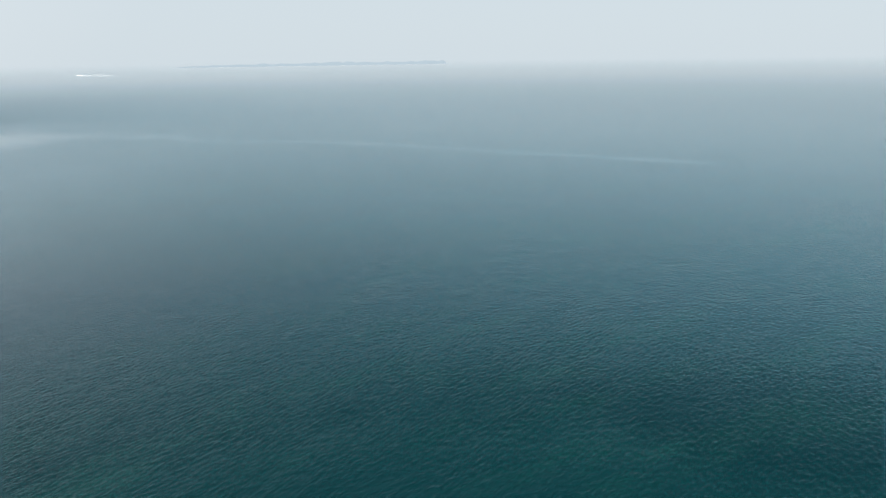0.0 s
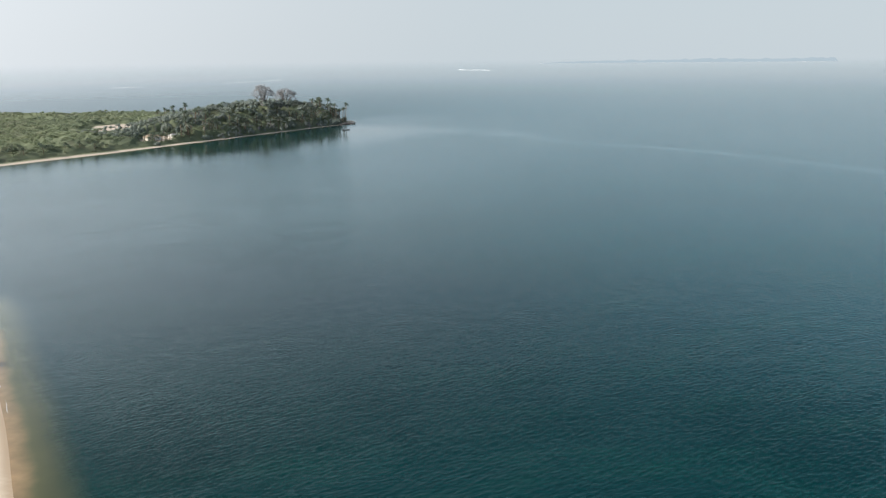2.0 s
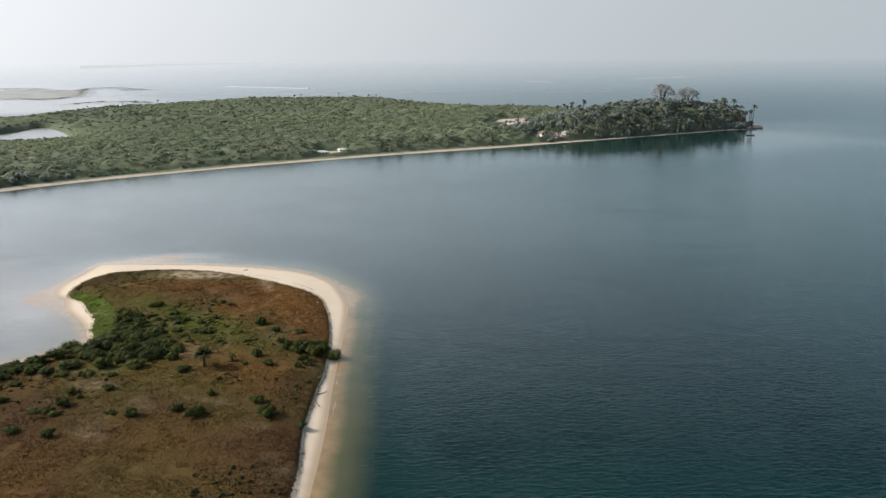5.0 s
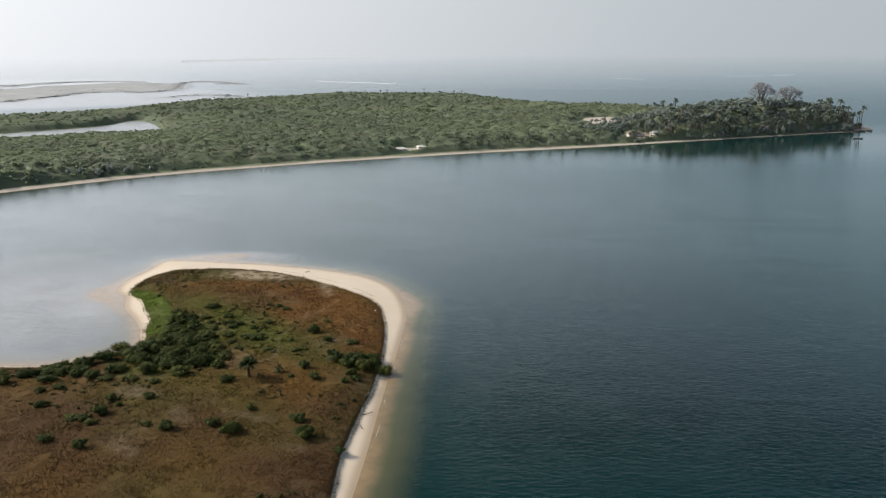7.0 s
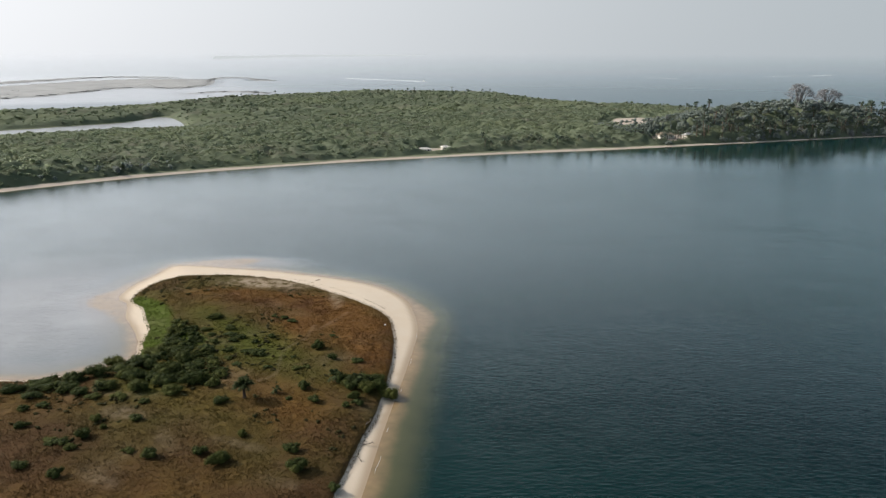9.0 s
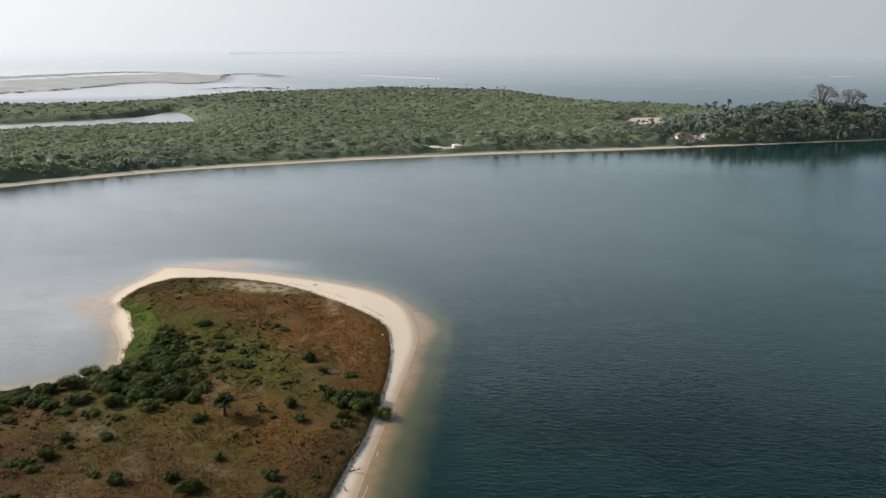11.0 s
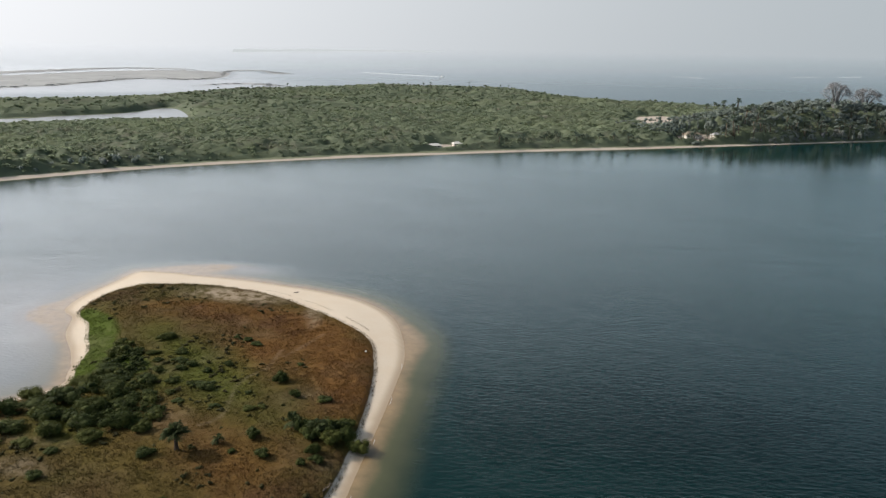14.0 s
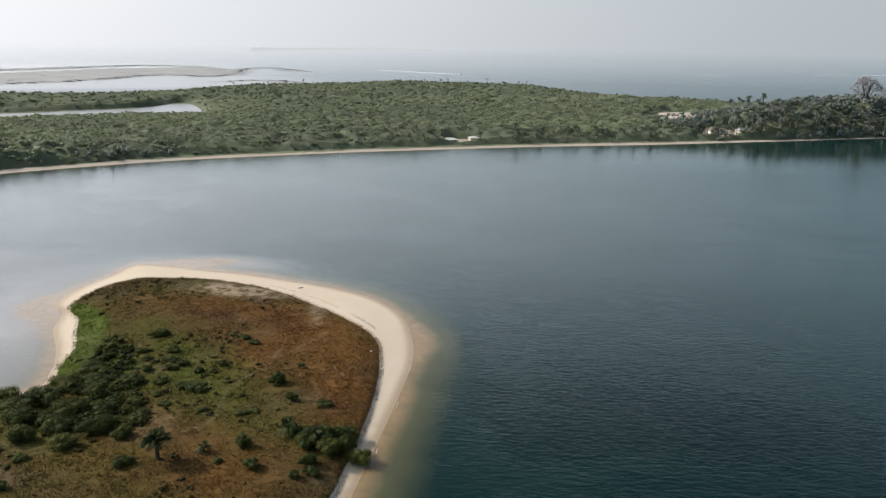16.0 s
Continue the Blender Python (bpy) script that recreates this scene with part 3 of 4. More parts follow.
def scattered(name, mat, places, templates, label, category):
    """Many crowns as one object: places are rows of x, y, z, radius, height, turn, kind."""
    vs, fs, hues, n = [], [], [], 0
    for k, (v, f) in enumerate(templates):
        p = places[places[:, 6].astype(int) == k]
        if not len(p):
            continue
        c, s = np.cos(p[:, 5])[:, None], np.sin(p[:, 5])[:, None]
        x = p[:, 0:1] + (v[:, 0] * c - v[:, 1] * s) * p[:, 3:4]
        y = p[:, 1:2] + (v[:, 0] * s + v[:, 1] * c) * p[:, 3:4]
        z = p[:, 2:3] + v[:, 2] * p[:, 4:5]
        vs.append(np.stack([x, y, z], -1).reshape(-1, 3))
        fs.append((f[None] + (np.arange(len(p)) * len(v))[:, None, None]).reshape(-1, 3) + n)
        n += len(p) * len(v)
        hues.append(np.repeat(GRAIN[np.floor(p[:, 0] * 41).astype(int) % 256, np.floor(p[:, 1] * 37).astype(int) % 256], len(v)))   # one hue a tree
    ob = new(name, sheet(name, np.concatenate(vs), np.concatenate(fs), mat, tree=np.concatenate(hues)))
    return tagged(ob, label, category, kind="stuff")


def canopy_height(x, y):
    """How tall the island's trees stand."""
    w = off_line(x, y, ISLAND)
    h = 4.0 + 3.0 * rough_noise(x, y, 60) + 1.2 * rough_noise(x, y, 13) + 14 * blob(x, y, -440, 560, 62, 95) + 6 * blob(x, y, -413, 628, 16, 22) + 4 * blob(x, y, -470, 455, 40, 50) + 4 * blob(x, y, -535, 545, 18, 14) + 4.0 * blob(x, y, -430, 20, 25, 60)
    lake = off_line(x, y, LAKE)
    before = smooth(lake, -130, -15) * (x > -735 + 0.1 * y)
    return h * (0.55 + 0.45 * smooth(w, 8, 30)) * (1 - 0.38 * before) * (1 - 0.2 * smooth(lake, -60, -10)) * (1 - 0.3 * smooth(-x, 830, 900) * smooth(-y, -220, -120)) * (1 - 0.9 * blob(x, y, -506, 454, 26, 34)), w


rng = np.random.default_rng(11)
FAR_CROWNS = [clump_arrays(rng, 4, 32, 0.21, 0.75, 0.9) for _ in range(6)]
WOOD_CROWNS = [clump_arrays(rng, 2, 20, 0.30, 0.7, 0.72) for _ in range(6)] + [clump_arrays(rng, 2, 8, 0.30, 0.7, 1.0) for _ in range(6)]


def wooded(x, y):
    """How far within the woods a place lies, and how tall its trees stand."""
    h, w = canopy_height(x, y)
    clear = np.max([blob(x, y, *c) for c in CLEARINGS], 0) + 0.35 * (value_noise(x, y, 6.0) - 0.5)
    ragged = 2.5 * (value_noise(x, y, 5.0) - 0.5)
    return np.minimum(np.minimum(w + ragged - 8 + 3.5 * smooth(y, 400, 470), -off_line(x, y, LAKE) - ragged - 4), (0.35 - clear) * 14), h


def canopy(x, y, size, seed):
    """Tops of crowns that stand on an uneven lattice and grow into one another, and the hue of each tree."""
    i, j = np.floor(x / size).astype(int), np.floor(y / size).astype(int)
    best, hue = np.full(x.shape, -1e9), np.zeros(x.shape)
    draw = lambda a, b, k: GRAIN[(a * 7 + k * 31 + seed) % 256, (b * 11 + k * 57 + (a // 36) * 13) % 256]
    for a in (-1, 0, 1):
        for b in (-1, 0, 1):
            p, q = i + a, j + b
            cx, cy = (p + 0.1 + 0.8 * draw(p, q, 0)) * size, (q + 0.1 + 0.8 * draw(p, q, 1)) * size
            r = size * (0.62 + 0.5 * draw(p, q, 2) ** 2)
            d2 = ((x - cx) ** 2 + (y - cy) ** 2) / r ** 2
            top = 1.5 * (draw(p, q, 3) - 0.5) + 0.8 * r * (np.sqrt(np.clip(1 - d2, 0, 1)) - 1) - 1.5 * np.clip(d2 - 1, 0, 1)
            hue = np.where(top > best, draw(p, q, 4), hue)
            best = np.maximum(best, top)
    return best, hue


def woodland(name, xs, ys, size, trees, crowns, label):
    """One stretch of woods: the closed canopy, and crowns that rise out of it."""
    x, y, quads = grid(xs, ys)
    inside, h = wooded(x, y)
    ok = inside > 0
    top, hue = canopy(x, y, size, 5)
    ground = island_height(x, y)[0]
    h = np.where(h > 9, 0.78 * h, h) * (0.25 + 0.75 * smooth(inside, 0, 7)) - 0.65
    z = np.where(ok, ground + np.maximum(h + 0.75 * top * np.clip(h / 4, 0.2, 1), 0.3), ground - 0.2)
    quads = quads[ok[quads].any(1)]
    ob = new(name, sheet(name, np.stack([x, y, z], 1), quads, HAZED_FOREST, tree=hue))
    tagged(ob, label, "woodland", kind="stuff")
    px, py = rng.uniform(xs[0], xs[-1], trees), rng.uniform(ys[0], ys[-1], trees)
    inside, h = wooded(px, py)
    keep = (inside > 0.5) & (h < 10)
    px, py, h, inside = px[keep], py[keep], h[keep], inside[keep]
    h = h * (0.35 + 0.65 * smooth(inside, 0, 6)) * rng.uniform(0.92, 1.08, px.size) * np.where(rng.random(px.size) < 0.05, 1.2, 1.0)
    r = size * (0.36 + 0.34 * rng.random(px.size) ** 1.8) * np.clip(h / 4, 0.5, 1) * (1 + 0.5 * blob(px, py, -450, 30, 45, 60))
    tall = np.maximum(np.minimum(h, r * 0.85), 0.5)
    scattered(name, HAZED_FOREST, np.stack([px, py, island_height(px, py)[0] + h - tall, r, tall, rng.uniform(0, 6.28, px.size), rng.integers(0, 6, px.size)], 1), crowns, label, "woodland")


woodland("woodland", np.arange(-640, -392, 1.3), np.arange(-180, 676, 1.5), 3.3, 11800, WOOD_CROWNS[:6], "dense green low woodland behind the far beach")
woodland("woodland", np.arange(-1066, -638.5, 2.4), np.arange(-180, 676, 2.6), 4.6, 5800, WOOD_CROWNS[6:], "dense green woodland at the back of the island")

# the tall grove of the point, leafy down to the ground
count = 5200
gx, gy = rng.uniform(-640, -390, count), rng.uniform(400, 680, count)
inside, h = wooded(gx, gy)
ok = (inside > 0) & (h > 8.0) & (rng.random(count) < 0.8)
gx, gy, h = gx[ok], gy[ok], h[ok]
z0 = island_height(gx, gy)[0]
radius = (1.0 + 1.7 * rng.random(gx.size) ** 1.8) * (1 + 0.5 * smooth(h, 9, 18))
h = h * rng.uniform(0.84, 1.06, gx.size)
height = np.minimum(h, radius * 1.1)
places = np.stack([gx, gy, z0 + h - height, radius, height, rng.uniform(0, 6.28, gx.size), rng.integers(0, 6, gx.size)], 1)
lower = places + rng.normal(0, 1.2, (len(gx), 7)) * (1, 1, 0, 0, 0, 0, 0)
lower[:, 2] = z0 + h * 0.12
lower[:, 4] = h * 0.62
lower[:, 3] *= 1.15
scattered("grove", HAZED_GROVE, np.concatenate([places, lower]), FAR_CROWNS, "tall dark green grove on the island's point", "woodland")

# a stand of larger, darker trees by the open beach
count = 420
gx, gy = rng.uniform(-475, -405, count), rng.uniform(-80, 112, count)
inside, h = wooded(gx, gy)
ok = (inside > 0.5) & (inside < 26 - 10 * smooth(gy, 40, 110)) & (rng.random(count) < 1 - 0.6 * smooth(gy, 50, 110))
gx, gy = gx[ok], gy[ok]
h = rng.uniform(3.8, 6.4, len(gx)) * (0.6 + 0.4 * smooth(inside[ok], 0, 6))
radius = rng.uniform(1.6, 3.2, len(gx))
scattered("grove", HAZED_GROVE, np.stack([gx, gy, island_height(gx, gy)[0] - 0.2, radius, h, rng.uniform(0, 6.28, len(gx)), rng.integers(0, 6, len(gx))], 1), FAR_CROWNS,
          "stand of dark grey-green trees behind the open beach", "woodland")

# undergrowth along the far shore: low and olive behind the open beach, tall and dark under the grove
line = ISLAND[(ISLAND[:, 0] > -450) & (ISLAND[:, 1] > -250) & (ISLAND[:, 1] < 650)]
seg = np.repeat(line, 9, 0) + rng.uniform(-5, 5, (len(line) * 9, 2)) - np.where(np.repeat(line[:, 1:], 9, 0) > 420, 8.0, 14.5) * (1, 0)
w = off_line(seg[:, 0], seg[:, 1], ISLAND)
hh = canopy_height(seg[:, 0], seg[:, 1])[0]
ok = (blob(seg[:, 0], seg[:, 1], -432, 443, 16, 20) < 0.4) & (blob(seg[:, 0], seg[:, 1], -403, 638, 13, 18) < 0.4) & (w > 6.5 - 3 * smooth(seg[:, 1], 400, 470))
seg, hh = seg[ok], hh[ok]
m = len(seg)
under = smooth(seg[:, 1], 395, 450)
r = rng.uniform(1.0, 2.4, m) + 0.6 * under
places = np.stack([seg[:, 0], seg[:, 1], island_height(seg[:, 0], seg[:, 1])[0] - 0.2, r, r * rng.uniform(0.5, 0.9, m) * (1 + under * (0.5 + 0.12 * hh)), rng.uniform(0, 6.28, m), rng.integers(0, 6, m)], 1)
deep_shade = rng.random(m) < under
scattered("undergrowth", HAZED_GROVE, places[deep_shade], FAR_CROWNS, "dark shrubs under the grove at the far beach", "shrubs")
scattered("undergrowth", HAZED_FOREST, places[~deep_shade], FAR_CROWNS, "low olive shrubs along the top of the far beach", "shrubs")

# low mangrove on the islets of the lagoon
rows = []
for k, line in enumerate(FAR_ISLETS):
    lo, hi = line.min(0), line.max(0)
    m = int((hi[0] - lo[0]) * (hi[1] - lo[1]) / 130)
    p = rng.uniform(lo, hi, (m, 2))
    w = off_line(p[:, 0], p[:, 1], line)
    p = p[(w > 5) & (rough_noise(p[:, 0], p[:, 1], 90) > 0.25)]
    for x, y in p:
        rows.append((x, y, 0.6, rng.uniform(5, 10), rng.uniform(0.3, 0.8), rng.uniform(0, 6.28), rng.integers(0, 6)))
scattered("mangrove", HAZED_MANGROVE, np.array(rows) + (0, 0, 0, 0, 0, 0, 6), WOOD_CROWNS, "low grey-green mangrove on the lagoon islets", "mangrove")

# ---------------------------------------------------------------- palms and kapoks
def tube(bm, path, radii, sides=7):
    """A tapered tube along a path."""
    rings = []
    for i, (p, r) in enumerate(zip(path, radii)):
        d = (Vector(path[min(i + 1, len(path) - 1)]) - Vector(path[max(i - 1, 0)])).normalized()
        s = d.orthogonal().normalized()
        q = d.cross(s)
        rings.append([bm.verts.new(Vector(p) + (s * math.cos(a) + q * math.sin(a)) * r) for a in (6.2832 * k / sides for k in range(sides))])
    for a, b in zip(rings, rings[1:]):
        for k in range(sides):
            f = bm.faces.new((a[k], a[(k + 1) % sides], b[(k + 1) % sides], b[k]))
            f.smooth = True
    bm.faces.new(rings[-1])
    return bm


def frond(bm, rnd, root, yaw, lift, length, width, droop, leaflets):
    """A feathered palm leaf: a bent rib with leaflets hanging on both sides."""
    out = Vector((math.cos(yaw), math.sin(yaw), 0))
    side = Vector((-out.y, out.x, 0))
    pts = []
    for k in range(leaflets + 1):
        t = k / leaflets
        pts.append(Vector(root) + out * length * t * math.cos(lift) * (1 - 0.12 * t) + Vector((0, 0, 1)) * length * (t * math.sin(lift) - droop * t * t))
    for a, b in zip(pts, pts[1:]):
        t = pts.index(a) / leaflets
        wd = width * math.sin(math.pi * min(0.12 + 0.86 * t, 1)) * rnd.uniform(0.8, 1.15)
        for sgn in (-1, 1):
            tip = (a + b) / 2 + side * sgn * wd + out * wd * 0.55 - Vector((0, 0, wd * rnd.uniform(0.35, 0.75)))
            v = [bm.verts.new(c) for c in (a, b, tip + (b - a) * 0.35, tip)]
            bm.faces.new(v if sgn > 0 else v[::-1])


def palm(seed, tall, spread, fronds, leaflets, lean=0.06, dead=3, single=False, least=-0.1):
    rnd = random.Random(seed)
    root = new("palm")
    lx, ly = rnd.uniform(-lean, lean) * tall, rnd.uniform(-lean, lean) * tall
    path = [(lx * t * t, ly * t * t, tall * t - 0.3 * (t == 0)) for t in (0, 0.15, 0.4, 0.7, 1)]
    base = (0.05 * spread + 0.012 * tall) * (1.8 if single else 1.0)
    bm = tube(bmesh.new(), path, [base * 1.5, base, base * 0.85, base * 0.8, base * 0.9], 8)
    part("trunk", bm, DARK_BARK if single else BARK, root, "rough dark palm trunk" if single else "ringed grey-brown palm trunk")
    bm = bmesh.new()
    for k in range(fronds):
        up = rnd.uniform(least, 1.35)
        frond(bm, rnd, (lx, ly, tall), k * 2.4 + rnd.uniform(-0.3, 0.3), up, spread * rnd.uniform(0.85, 1.1), spread * 0.22, rnd.uniform(0.3, 0.6 - max(least, 0) * 0.4), leaflets)
        if single:                                    # near enough to tell the leaves apart
            part("frond", bm, FROND, root)
            bm = bmesh.new()
    if single:
        bm.free()
    else:
        part("crown", bm, HAZED_FROND, root, "feathered green palm fronds")
    bm = bmesh.new()
    for k in range(dead):
        frond(bm, rnd, (lx, ly, tall - 0.1), rnd.uniform(0, 6.28), -0.9, spread * 0.7, spread * 0.12, 0.2, leaflets)
    if dead:
        part("dead_fronds", bm, DRY, root, "dry hanging brown fronds")
    else:
        bm.free()
    return root


def put_copies(made, rows, label, category, group, lift=None):
    """Copies of the made things at rows of x, y, scale; the originals take the first places."""
    rnd = random.Random(len(rows))
    for k, (x, y, s) in enumerate(rows):
        zz = float(lift(np.array([x], float), np.array([y], float))[0][0])
        m = pose(x, y, zz, 0, 0, rnd.uniform(0, 360))
        ob = made[k % len(made)]
        if k >= len(made):
            ob = copy_thing(ob, m)
        ob.matrix_basis = m @ Matrix.Scale(s, 4)
        tagged(ob, label, category, group)


rnd = random.Random(5)
tall_palms = [palm(20 + k, 14 + 1.5 * k, 3.6, 22, 7, 0.06, 0) for k in range(4)]
rows = []
for k in range(34):                                   # the grove of the point
    y = 470 + 172 * rnd.random()
    rows.append((-414 + (y < 560) * -6 - rnd.uniform(4, 32), y, rnd.uniform(0.8, 1.1)))
for k in range(56):                                   # along its foot, behind the beach
    y = 425 + 205 * rnd.random()
    i = np.argmin(np.abs(ISLAND[:, 1] - y) + 1e3 * (ISLAND[:, 0] < -450))
    rows.append((ISLAND[i, 0] - rnd.uniform(5.5, 14), y, rnd.uniform(0.5, 0.85)))
rows += [(-404, 630, 0.75), (-406, 638, 0.9), (-412, 645, 0.85), (-410, 622, 0.8), (-416, 634, 0.9), (-420, 612, 1.0), (-408, 610, 0.75), (-425, 640, 0.9), (-409, 633, 0.7), (-415, 626, 0.85), (-414, 640, 0.75), (-421, 630, 0.9)]
rows += [(-527 - 1.6 * k + rnd.uniform(-2, 2), 559 - 1.5 * k + rnd.uniform(-2, 2), 0.88 - 0.018 * k + rnd.uniform(-0.08, 0.04)) for k in range(13)]
put_copies(tall_palms, rows, "tall slender palm rising from the dark grove", "palm tree", "palms of the point", island_height)

shore_palms = [palm(40 + k, 6 + k, 3.2, 20, 6, 0.06, 0) for k in range(3)]
rows = []
for k in range(64):
    y = 290 + 190 * rnd.random() ** 0.8
    i = np.argmin(np.abs(ISLAND[:, 1] - y) + 1e3 * (ISLAND[:, 0] < -450))
    rows.append((ISLAND[i, 0] - rnd.uniform(11, 34), y, rnd.uniform(0.55, 0.95)))
put_copies(shore_palms, rows, "leaning coconut palm behind the far beach", "palm tree", "palms along the far beach", island_height)

back_palms = [palm(60 + k, 8 + 1.5 * k, 2.4, 16, 5, 0.03, 0) for k in range(2)]
rows = [(-980, 430, 1), (-985, 452, 0.9), (-975, 470, 1.1), (-978, 481, 1.0), (-970, 505, 0.9), (-965, 530, 1.1), (-935, 560, 1.0), (-925, 566, 0.9),
        (-1000, 300, 1), (-800, 520, 0.9), (-780, 540, 0.8), (-960, 250, 0.8), (-900, 380, 0.8), (-870, 420, 0.8), (-850, 470, 0.9)]
put_copies(back_palms, rows, "lone tall palm standing above the woodland", "palm tree", "palms above the woodland", island_height)


def kapok(name, seed, x, y, tall, reach):
    """A bare giant tree: buttressed trunk, spreading limbs, fine twigs round the crown."""
    rnd = random.Random(seed)
    z0 = float(island_height(np.array([x], float), np.array([y], float))[0][0])
    root = new(name)
    root.matrix_basis = pose(x, y, z0, 0, 0, rnd.uniform(0, 360))
    fork = tall * 0.5
    bm = tube(bmesh.new(), [(0, 0, -0.5), (0, 0, 1), (0.2, 0, fork * 0.5), (0.3, 0.1, fork)], [2.6, 1.6, 1.2, 0.9], 10)
    for k in range(5):                                # buttresses
        a = k * 1.257
        c, s = math.cos(a), math.sin(a)
        v = [bm.verts.new(p) for p in ((c * 1.2 - s * 0.2, s * 1.2 + c * 0.2, 4.5), (c * 4 - s * 0.15, s * 4 + c * 0.15, -0.3), (c * 4 + s * 0.15, s * 4 - c * 0.15, -0.3), (c * 1.2 + s * 0.2, s * 1.2 - c * 0.2, 4.5))]
        bm.faces.new(v)
    part("trunk", bm, GREY_BARK, root, "thick pale grey trunk with buttresses")
    tips = []
    for k in range(12):
        a = k * 0.524 + rnd.uniform(-0.25, 0.25)
        u = rnd.uniform(0.4, 1.0)
        d = reach * u
        top = tall * (0.62 + 0.34 * math.sqrt(1 - 0.92 * u * u))
        pts = [(0.3, 0.1, fork - rnd.uniform(0.5, 3)), (math.cos(a) * d * 0.42, math.sin(a) * d * 0.42, fork + (top - fork) * 0.42),
               (math.cos(a + 0.15) * d * 0.68, math.sin(a + 0.15) * d * 0.75, fork + (top - fork) * 0.8), (math.cos(a + 0.2) * d, math.sin(a + 0.2) * d, top)]
        part("limb", tube(bmesh.new(), pts, [0.6, 0.36, 0.2, 0.1], 6), GREY_BARK, root)
        tips += [Vector(pts[2]), Vector(pts[3]), (Vector(pts[1]) + Vector(pts[2])) / 2]
    for _ in range(95):                               # the dome's outer shoots
        a, u = rnd.uniform(0, 6.28), rnd.random() ** 0.5
        tips.append(Vector((math.cos(a) * reach * u, math.sin(a) * reach * u, tall * (0.60 + 0.38 * math.sqrt(1 - 0.92 * u * u)) - rnd.uniform(0, 2.5))))
    bm = bmesh.new()
    for tip in tips:
        for _ in range(4):
            d = Vector((tip.x * 0.5 / reach + rnd.uniform(-1, 1), tip.y * 0.5 / reach + rnd.uniform(-1, 1), rnd.uniform(-0.2, 0.7))).normalized() * rnd.uniform(1.0, 2.6)
            mid, end = tip + d * 0.5 + Vector((0, 0, 0.3)), tip + d
            tube(bm, [tip, mid, end], [0.10, 0.07, 0.03], 3)
            for _ in range(5):
                e = Vector((rnd.uniform(-1, 1), rnd.uniform(-1, 1), rnd.uniform(-0.2, 1))).normalized() * rnd.uniform(0.8, 1.9)
                q = mid.lerp(end, rnd.random())
                tube(bm, [q, q + e], [0.045, 0.02], 3)
    part("crown", bm, TWIG, root, "dome of fine leafless twigs")
    return tagged(root, "giant leafless kapok tree towering over the grove", "kapok tree", "kapoks of the point")


kapok("kapok_tree", 1, -439, 560, 32.0, 9.6)
kapok("kapok_tree", 2, -445, 599, 27.0, 10.2)

# ---------------------------------------------------------------- shrubs, grass and the palm of the headland
rng = np.random.default_rng(21)


def shrub_mesh(k, puffs=14, leaves=2600, leaf=0.055):
    v, f = clump_arrays(rng, puffs, leaves, leaf, 0.8, 0.8)
    return sheet("leaves", v, f, SHRUB)


SHRUB_MESHES = [shrub_mesh(k) for k in range(5)]


def shrub(k, name="shrub"):
    """A shrub one metre in radius: stems and a crown of leaves."""
    root = new(name)
    rnd = random.Random(k)
    bm = bmesh.new()
    for i in range(5):
        a = i * 1.257 + rnd.uniform(-0.4, 0.4)
        tube(bm, [(0.05 * math.cos(a), 0.05 * math.sin(a), -0.15), (0.2 * math.cos(a), 0.2 * math.sin(a), 0.25), (0.5 * math.cos(a), 0.5 * math.sin(a), 0.6)], [0.05, 0.035, 0.015], 5)
    part("stems", bm, BARK, root, "thin woody stems")
    part("leaves", SHRUB_MESHES[k], SHRUB, root)
    return root


def place_shrubs(made, rows, label, group, flat):
    rnd = random.Random(9)
    for k, (x, y, wide) in enumerate(rows):
        zz = float(headland_height(np.array([x], float), np.array([y], float))[0][0])
        m = pose(x, y, zz - 0.05, 0, 0, rnd.uniform(0, 360))
        ob = made[k % len(made)]
        if k >= len(made):
            ob = copy_thing(ob, m)
        r = wide / 2 * 0.92
        ob.matrix_basis = m @ Matrix.Diagonal((r * rnd.uniform(0.8, 1.3), r * rnd.uniform(0.7, 1.1), r * flat * rnd.uniform(0.7, 1.15), 1))
        tagged(ob, label, "shrub", group)


SINGLE = [(-154.9, 96.5, 3), (-153.9, 110.5, 3), (-148.9, 96.5, 2.6), (-154.9, 81.5, 3), (-141.9, 82.5, 2.1), (-133.9, 88.5, 2.7), (-127.9, 87.5, 3.8),
          (-138.9, 75.5, 3), (-134.9, 77.5, 3.6), (-140.9, 68.5, 3.4), (-143.9, 65.5, 2), (-151.9, 59.5, 3), (-156.9, 61.5, 2.6), (-153.9, 62.5, 1.5),
          (-145.9, 50.5, 2.9), (-140.9, 55.5, 2.6), (-154.9, 67.5, 2.6), (-166.9, 53.5, 2), (-159.9, 50.5, 2.4), (-166.9, 50.5, 2.2), (-172.9, 104.5, 3.4),
          (-165.9, 105.5, 2.3)]
